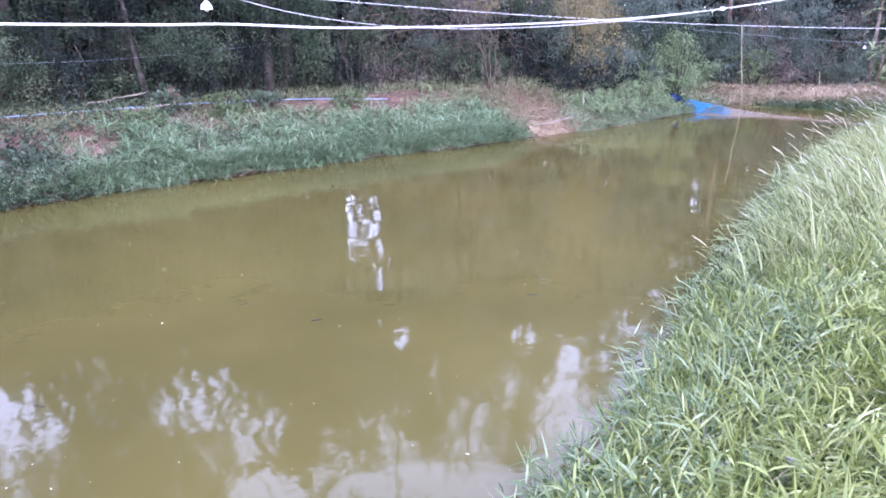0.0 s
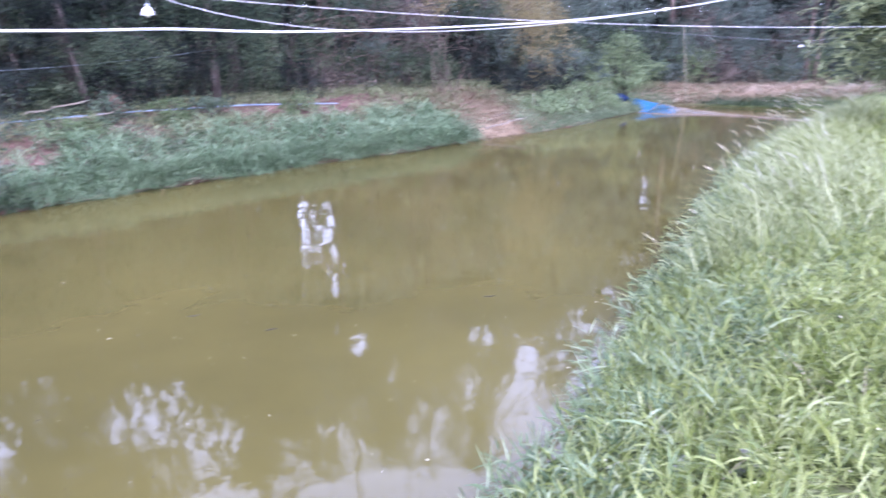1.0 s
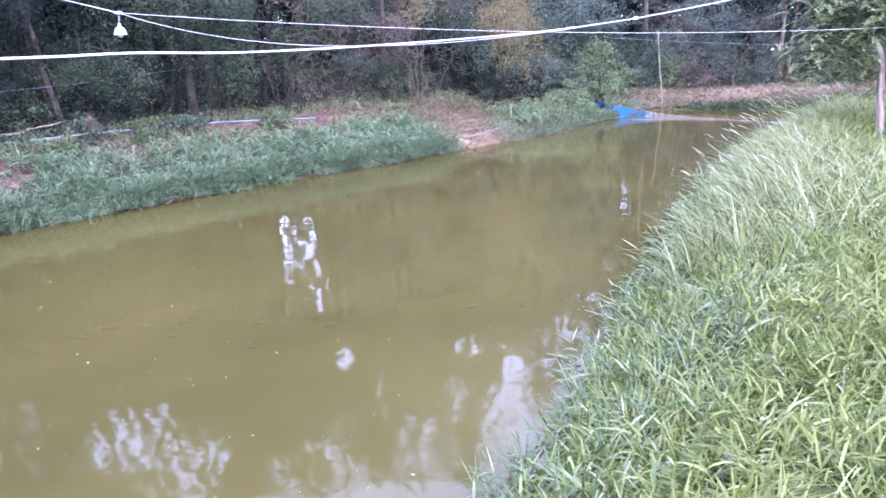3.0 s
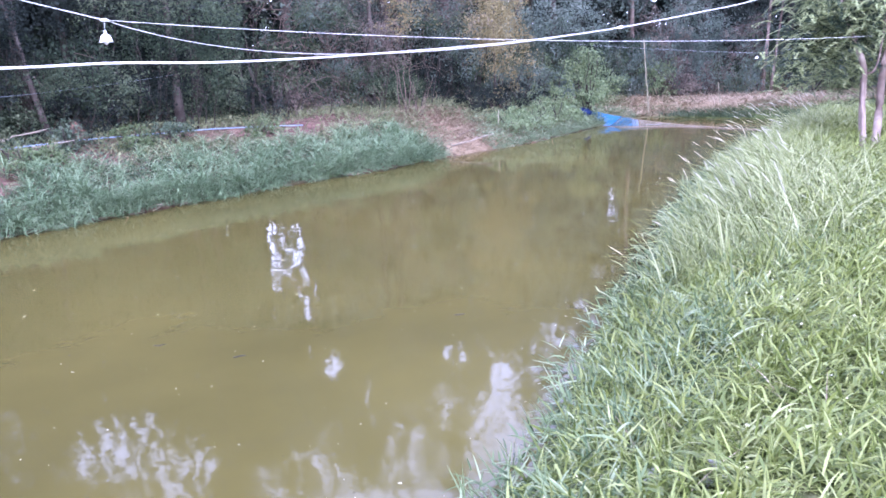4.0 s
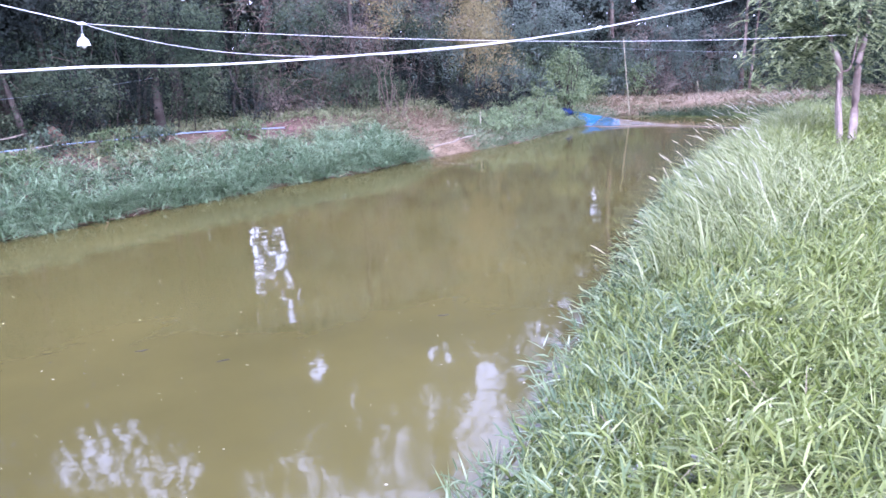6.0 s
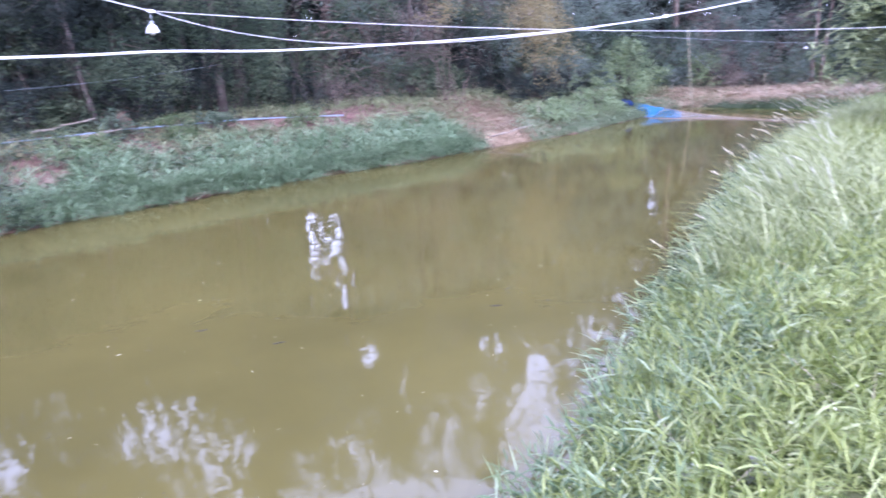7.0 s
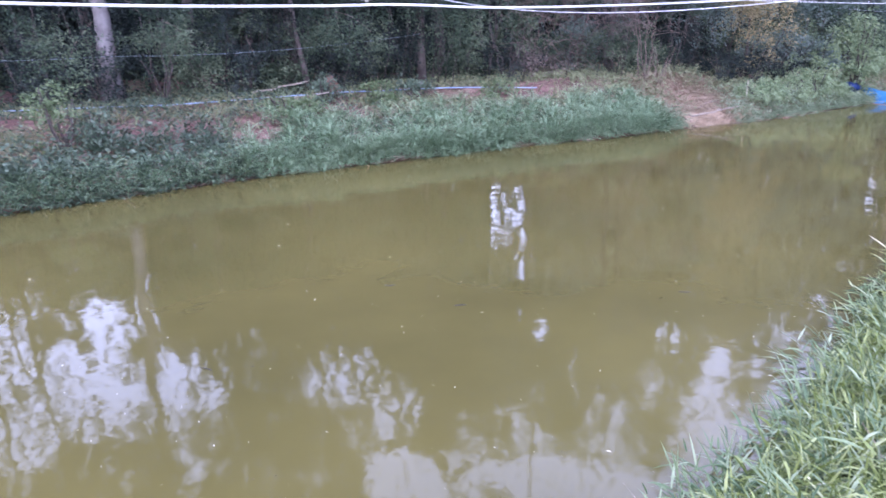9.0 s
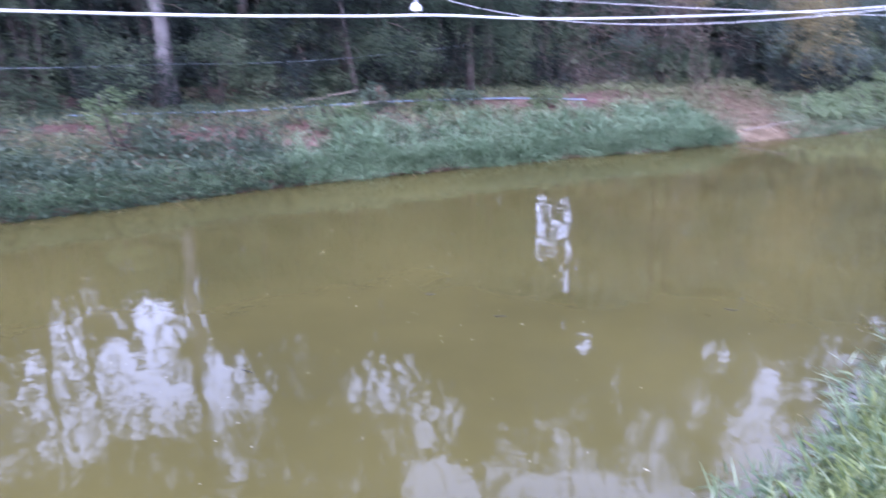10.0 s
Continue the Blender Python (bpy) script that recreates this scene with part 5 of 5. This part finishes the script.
tape_knot(KNOT, 0.011, 3, "white insulating tape wound round the cables' knot", heading=-50, slope=6)
tape_knot(JOINT, 0.017, 4, "white insulating tape at the lamp's cable joint", heading=-80)


def hanging_lamp(p, scale=1.0):
    """A bulb under a small white bell shade on a short cord; p is where the cord is tied."""
    t = empty("hanging_lamp", *p)
    tagged(t, "white bell-shaped lamp shade with a bulb hanging from the wire", "lamp", "lamps on the wires")
    bm = bmesh.new()
    tube(bm, [(0, 0, 0), (-0.006 * scale, 0, -0.06 * scale), (-0.012 * scale, 0, -0.12 * scale)], 0.004 * scale, 6)
    part("cord", bm, CABLE_GREY, t)
    bm = bmesh.new()
    tube(bm, [(-0.012 * scale, 0, -0.115 * scale), (-0.014 * scale, 0, -0.16 * scale)], [0.016 * scale, 0.021 * scale], 12)
    part("socket", bm, CABLE_GREY, t)
    held = t
    prof = [(0.020, -0.155), (0.034, -0.163), (0.052, -0.180), (0.064, -0.205), (0.070, -0.235), (0.078, -0.252), (0.076, -0.254), (0.067, -0.236), (0.060, -0.205), (0.045, -0.18), (0.018, -0.165)]
    for nm, pr, mt in (("shade", prof, PLASTIC_WHITE), ("bulb", [(0.004, -0.17), (0.02, -0.185), (0.03, -0.22), (0.031, -0.25), (0.024, -0.27), (0.012, -0.28), (0.002, -0.282)], PLASTIC_WHITE)):
        bm = bmesh.new()
        rings = [[bm.verts.new((-0.015 * scale + r * scale * math.cos(a * math.pi / 10), r * scale * math.sin(a * math.pi / 10), z * scale)) for a in range(20)] for r, z in pr]
        for a, b in zip(rings, rings[1:]):
            for j in range(20):
                bm.faces.new((a[j], a[(j + 1) % 20], b[(j + 1) % 20], b[j]))
        held = part(nm, bm, mt, held)
    return t


hanging_lamp(JOINT, 0.86)
hanging_lamp(FAR_LAMP, 0.5)

# ---- pipe, net, poles, dead wood ----
bm = bmesh.new()
tube(bm, smooth_line(PIPE, 5), 0.0105, 8)
tagged(part("water_pipe", bm, PIPE_BLUE), "blue plastic water pipe lying along the far bank", "pipe")


def pole(p, q, r, mat, label, name="pole"):
    bm = bmesh.new()
    n = 10
    tube(bm, wavy(p, q, n, 0.012, 77), [r * (1.0 + (0.25 if i % 3 == 0 else 0)) * (1 - 0.35 * i / n) for i in range(n + 1)], 8)
    return tagged(part(name, bm, mat), label, "pole")


def stand(x, y):
    return (x, y, float(land(x, y)) - 0.05)


pole(stand(6.03, 20.95), (5.74, 20.75, 2.16), 0.016, BAMBOO, "thin pale bamboo pole standing at the pond's end")
pole(stand(1.38, 16.87), (1.38, 16.94, 0.72), 0.012, BAMBOO, "short pale stick stuck upright in the bank", "stick")
pole(stand(8.09, 21.0), (7.93, 20.9, 0.91), 0.013, BAMBOO, "short pale stick on the end bank", "stick")
cable("guy_string", hang((5.84, 20.76, 1.58), (6.95, 21.65, 0.78), 0.02, 8), 0.0025, CABLE_GREY, "thin grey string tied to the bamboo pole")

# the net's head rope and its foot, from the post by the bank to the grass of the near bank
NET_HEAD = [(4.16, 20.05, 0.31), (4.91, 19.5, 0.18), (5.4, 19.1, 0.1), (5.88, 18.7, 0.05), (6.6, 17.95, 0.022), (7.1, 17.4, 0.02), (7.7, 16.85, 0.03), (8.25, 16.45, 0.16)]
NET_FOOT = [(4.3, 19.12, -0.05), (4.72, 18.76, -0.05), (5.3, 18.62, -0.05), (6.0, 18.42, -0.05), (6.64, 17.85, -0.06), (7.1, 17.32, -0.06), (7.66, 16.8, -0.06), (8.2, 16.4, 0.05)]


def net():
    """A knotted net: crossing threads that slope from the head rope into the water."""
    o = Vector((NET_HEAD[0][0], NET_HEAD[0][1], 0))
    t = empty("fishing_net", o.x, o.y, 0)
    tagged(t, "blue fishing net fenced across the pond on a rope", "net")
    head, foot = [np.array(smooth_line(p_, 10)) for p_ in (NET_HEAD, NET_FOOT)]
    last = len(head) - 1

    def at_(u, w):
        """u along the rope from 0 to 1, w down from it; the net hangs slack between."""
        k = min(int(u * last), last - 1)
        f = u * last - k
        a, b = head[k] * (1 - f) + head[k + 1] * f, foot[k] * (1 - f) + foot[k + 1] * f
        p = a * (1 - w) + b * w
        p[2] -= (a[2] - b[2]) * 0.35 * math.sin(math.pi * w) * (1 - 0.5 * w) - 0.008 * math.sin(47 * u + 9 * w)
        return Vector(p) - o
    bm = bmesh.new()
    tube(bm, [Vector(p_) - o for p_ in head], 0.008, 6)
    part("head_rope", bm, ROPE, t, "pale head rope")
    bm = bmesh.new()
    tube(bm, [Vector(p_) - o + Vector((0, 0, 0.055)) for p_ in foot[:48]], 0.006, 5)
    part("foot_rope", bm, ROPE, t, "thin foot rope at the water")
    for u0, u1, cols, rows_, th, mt, nm, lb in ((0.0, 0.24, 84, 40, 0.0016, NET_BLUE, "blue_mesh", "bright blue fine mesh"), (0.2, 1.0, 180, 14, 0.0014, NET_GREY, "grey_mesh", "pale greyish fine mesh")):
        grid = [[at_(u0 + (u1 - u0) * i / cols, j / rows_) for j in range(rows_ + 1)] for i in range(cols + 1)]
        vs, qs = [], []
        for i in range(cols + 1):
            for j in range(rows_ + 1):
                for di, dj, d_ in ((1, 0, Vector((0, th * 0.8, th * 0.6))), (0, 1, Vector((th, -th * 0.5, 0)))):
                    if i + di <= cols and j + dj <= rows_:
                        p, q = grid[i][j], grid[i + di][j + dj]
                        n0 = len(vs)
                        vs += [p - d_, p + d_, q + d_, q - d_]
                        qs.append((n0, n0 + 1, n0 + 2, n0 + 3))
        sheet(nm, [tuple(v) for v in vs], qs, mt, t, lb)
    # a gathered fold at the bank end
    bm = bmesh.new()
    bmesh.ops.create_grid(bm, x_segments=18, y_segments=10, size=0.5)
    for v in bm.verts:
        u, w = v.co.x + 0.5, v.co.y + 0.5
        v.co = at_(0.12 * u * (1.15 - 0.6 * w), w * (1 - 0.25 * u)) + Vector((0, -0.012 + 0.012 * math.sin(19 * u + 4 * w), 0.012))
    bmesh.ops.solidify(bm, geom=bm.faces[:], thickness=0.005)
    part("gathered_fold", bm, NET_BLUE, t, "gathered bright blue fold of the net")
    return t


net()
bm = bmesh.new()
tube(bm, wavy((0, 0, -0.2), (0.02, 0, 0.3), 5, 0.01, 9), 0.018, 8)
net_post = part("net_post", bm, BARK)
net_post.location = (NET_HEAD[0][0] - 0.02, NET_HEAD[0][1] + 0.03, max(0.0, float(land(NET_HEAD[0][0], NET_HEAD[0][1]))))
tagged(net_post, "short wooden post holding the net's end", "post")

# dark blue plastic bag by the net
bm = bmesh.new()
bmesh.ops.create_icosphere(bm, subdivisions=3, radius=0.16)
for v in bm.verts:
    c = v.co.copy()
    v.co = Vector((c.x * 1.35, c.y, max(c.z, -0.09) * 0.9)) * (1 + 0.16 * noise.noise(c * 13))
bag = part("plastic_bag", bm, material("bag_blue", [(0.005, 0.012, 0.05), (0.012, 0.03, 0.11)], 9, 0.5, 0.3, 40, spec=0.2))
bp_ = Vector((3.9, 19.72, 0.29))
bag.location = (bp_.x, bp_.y, float(land(bp_.x, bp_.y)) + 0.1)
tagged(bag, "crumpled dark-blue plastic bag on the bank", "bag")


def dead_branch(p, heading, length, r, seed, label, mat=WOOD_GREY, rise=0.12):
    """A fallen branch with two or three side twigs."""
    r_ = np.random.default_rng(seed)
    a = radians(heading)
    z = float(land(p[0], p[1]))
    tip = (math.cos(a) * length, math.sin(a) * length, rise)
    main = wavy((0, 0, r), tip, 7, length * 0.04, seed)
    bm = bmesh.new()
    tube(bm, main, [r * (1 - 0.7 * j / 7) for j in range(8)], 7)
    for i in (2, 4, 5):
        b_ = a + r_.choice([-1, 1]) * r_.uniform(0.5, 0.9)
        ln = length * r_.uniform(0.18, 0.35)
        tube(bm, wavy(main[i], (main[i][0] + math.cos(b_) * ln, main[i][1] + math.sin(b_) * ln, main[i][2] + r_.uniform(0.0, 0.1)), 4, 0.02, seed + i), [r * 0.45 * (1 - 0.7 * j / 4) for j in range(5)], 5)
    ob = part("fallen_branch", bm, mat)
    ob.location = (p[0], p[1], z)
    return tagged(ob, label, "branch")


dead_branch((-8.71, 13.30, 0.71), 10, 1.5, 0.028, 5, "pale fallen branch lying by the wood", rise=0.3)
dead_branch((0.25, 15.28, 0.22), 20, 0.95, 0.02, 6, "bleached dead branch on the sandy bank", rise=0.2)
dead_branch((0.36, 15.78, 0.25), 60, 0.7, 0.014, 7, "bleached dead twig on the sandy bank", TWIG_DRY, 0.15)
dead_branch((0.16, 15.13, 0.19), 120, 0.8, 0.016, 8, "bleached dead twig on the sandy bank", TWIG_DRY, 0.25)
dead_branch((0.91, 15.88, 0.21), 160, 0.6, 0.014, 9, "dry reddish twig on the sandy bank", TWIG_DRY, 0.1)
dead_branch((-7.40, 12.75, 0.71), -20, 1.3, 0.022, 10, "pale fallen branch lying by the wood", rise=0.2)

# stump
st_ = Vector((-6.81, 13.93, float(land(-6.81, 13.93))))
bm = bmesh.new()
tube(bm, wavy((0, 0, -0.1), (-0.16, 0.05, 0.36), 6, 0.025, 31), [0.23, 0.19, 0.16, 0.14, 0.11, 0.085, 0.05], 12)
stump = part("tree_stump", bm, BARK_RED)
stump.location = st_
tagged(stump, "short brown tree stump behind the blue pipe", "stump")

grass("patch_straw", scatter(30000, (-1.5, 3.5), (14, 19), lambda x, y, d: (near_side(x, y) < 0.5) * (d > -0.02) * ((bare(x, y) > 0.15) | ((along(x, y) > 12.0) & (along(x, y) < 14.2) & (d > 0.6) & (d < 3.2))) * 0.5), (0.06, 0.24), (0.005, 0.014), (0.8, 2.2), (0.4, 1.2), STRAW_DULL,
      "pale straw strewn over the sandy patch", segs=3)

# ---- clods on the bare soil ----


def clods(name, n, keep, xr, yr, size, mat, label):
    p = scatter(n, xr, yr, keep)
    base_v = np.array([(1, 0, 0), (0, 1, 0), (-1, 0, 0), (0, -1, 0), (0, 0, 0.75), (0, 0, -0.75)])
    tri = np.array([(0, 1, 4, 4), (1, 2, 4, 4), (2, 3, 4, 4), (3, 0, 4, 4)])
    k = len(p)
    s = RNG.uniform(*size, k)[:, None, None]
    v = p[:, None, :] + base_v[None] * s * RNG.uniform(0.6, 1.3, (k, 6, 1))
    bm = bmesh.new()
    for row in v:
        vs = [bm.verts.new(q) for q in row]
        for a, b, c, _ in tri:
            bm.faces.new((vs[a], vs[b], vs[c]))
    return tagged(part(name, bm, mat, smooth=False), label, "soil", kind="stuff")


clods("soil_clods", 12000, lambda x, y, d: (near_side(x, y) < 0.5) * (d > 0.0) * (d < 5) * (bare(x, y) > 0.3), (-13, 4), (2, 20), (0.012, 0.06), SOIL, "reddish clods of dry soil on the bare bank")

# ---- small things on the water ----


def floating(n, size, seed, mat, label):
    r_ = np.random.default_rng(seed)
    x, y = r_.uniform(-9, 6, n), r_.uniform(2.2, 18, n)
    m = shore(x, y) < -0.15
    x, y = x[m], y[m]
    k = len(x)
    s = r_.uniform(*size, k) * np.where(r_.uniform(0, 1, k) < 0.12, 1.9, 1.0)
    a = r_.uniform(0, 2 * math.pi, k)
    ring = np.arange(6) * math.pi / 3
    bm = bmesh.new()
    for i in range(k):
        lo = [bm.verts.new((x[i] + s[i] * (math.cos(q) * math.cos(a[i]) - 0.32 * math.sin(q) * math.sin(a[i])), y[i] + s[i] * (math.cos(q) * math.sin(a[i]) + 0.32 * math.sin(q) * math.cos(a[i])), 0.001)) for q in ring]
        hi = bm.verts.new((x[i], y[i], 0.002 + s[i] * 0.2))
        for j in range(6):
            bm.faces.new((lo[j], lo[(j + 1) % 6], hi))
    return tagged(part("floating_bits", bm, mat, smooth=False), label, "debris", kind="stuff")


floating(1700, (0.003, 0.0075), 3, FLOATING, "tiny pale husks and petals floating on the pond")
floating(900, (0.003, 0.008), 8, TWIG_WET, "tiny dark bits of leaf floating on the pond")
for i, (p_, hd) in enumerate([((-1.58, 5.05, -0.00), 20), ((0.10, 5.75, -0.00), 10), ((-2.29, 5.34, -0.00), 15), ((-2.90, 3.59, -0.00), -10)]):
    bm = bmesh.new()
    a = radians(hd)
    tube(bm, wavy((-0.05 * math.cos(a), -0.05 * math.sin(a), 0.004), (0.05 * math.cos(a), 0.05 * math.sin(a), 0.006), 4, 0.006, 60 + i), [0.0015, 0.0035, 0.004, 0.003, 0.0015], 6)
    ob = part("floating_twig", bm, TWIG_WET)
    ob.location = (p_[0], p_[1], 0)
    tagged(ob, "small dark twig floating on the pond", "twig")

# ---- dead leaves and petals on the near grass ----


def dead_leaf(p, heading, length, seed):
    """A curled, pointed dry leaf with a raised midrib."""
    r_ = np.random.default_rng(seed)
    bm = bmesh.new()
    rows_ = []
    for i in range(9):
        t = i / 8
        w = length * 0.17 * math.sin(math.pi * min(1, 0.06 + 0.94 * t)) ** 0.8 + 0.001
        rows_.append([bm.verts.new((length * (t - 0.5), w * k / 2, 0.012 * abs(k) * (1 + t) + 0.02 * math.sin(3 * t + seed) + r_.normal() * 0.0015)) for k in (-2, -1, 0, 1, 2)])
    for a, b in zip(rows_, rows_[1:]):
        for k in range(4):
            bm.faces.new((a[k], a[k + 1], b[k + 1], b[k]))
    bmesh.ops.solidify(bm, geom=bm.faces[:], thickness=0.0012)
    ob = part("dead_leaf", bm, LEAF_DEAD)
    ob.matrix_world = pose(*p, r_.uniform(-25, 25), r_.uniform(-25, 25), heading)
    return tagged(ob, "curled greyish-white dead leaf lying in the bank grass", "leaf", "dead leaves in the grass")


for i, (p_, hd, ln) in enumerate([((0.93, 2.63, 0.42), 75, 0.1), ((0.84, 2.68, 0.38), 10, 0.09), ((1.07, 2.54, 0.49), 110, 0.12), ((1.00, 2.50, 0.46), 60, 0.08), ((1.37, 2.86, 0.50), 20, 0.05)]):
    dead_leaf(p_, hd, ln, 400 + i)
pp = scatter(220, (0.2, 4.2), (2.0, 6.0), lambda x, y, d: (near_side(x, y) > 0.5) * (d > 0.3)) + [0, 0, 0.15]
pv, pq = leaves(pp, RNG.uniform(0.008, 0.022, len(pp)), RNG.normal(size=(len(pp), 3)) * [1, 1, 0.4], 0.7)
tagged(sheet("fallen_petals", pv, pq, PETAL), "tiny white and yellowish petals fallen in the grass", "petals", kind="stuff")

# ---- seed heads over the tall grass ----


def seed_stems(n, seed):
    r_ = np.random.default_rng(seed)
    x, y = r_.uniform(1.2, 9, n * 12), r_.uniform(5.2, 16.5, n * 12)
    d = shore(x, y)
    m = (near_side(x, y) > 0.5) & (d > 0.2) & (d < 1.5)
    x, y = x[m][:n], y[m][:n]
    to = to_pond(x, y)
    z = land(x, y)
    bm = bmesh.new()
    bs = bmesh.new()
    for i in range(len(x)):
        a = to[i] + r_.normal(0, 0.5)
        h, out = r_.uniform(0.42, 0.72), r_.uniform(0.15, 0.6) * min(1.0, max(0.4, (y[i] - 2) / 8))
        pts = [Vector((x[i] + math.cos(a) * out * t ** 1.7, y[i] + math.sin(a) * out * t ** 1.7, z[i] + h * (t - 0.18 * t ** 3))) for t in (0, 0.25, 0.5, 0.75, 1.0)]
        tube(bs, pts, [0.0022, 0.002, 0.002, 0.0018, 0.0015], 3)
        d_ = (pts[-1] - pts[-2]).normalized()
        ln = r_.uniform(0.1, 0.22)
        tube(bm, [pts[-1] + d_ * ln * t + Vector((0, 0, -0.1 * ln * t * t)) for t in (0, 0.3, 0.7, 1.0)], [0.002, 0.0046, 0.004, 0.001], 5)
    t = empty("seeding_grass", float(x[0]), float(y[0]), float(z[0]))
    tagged(t, "grass stems with pale seed heads leaning over the near bank", "grass", kind="stuff")
    for nm, b_, mt in (("stems", bs, GRASS_TALL), ("seed_heads", bm, SEED_HEAD)):
        bmesh.ops.translate(b_, verts=b_.verts[:], vec=(-float(x[0]), -float(y[0]), -float(z[0])))
        part(nm, b_, mt, t)


seed_stems(95, 5)
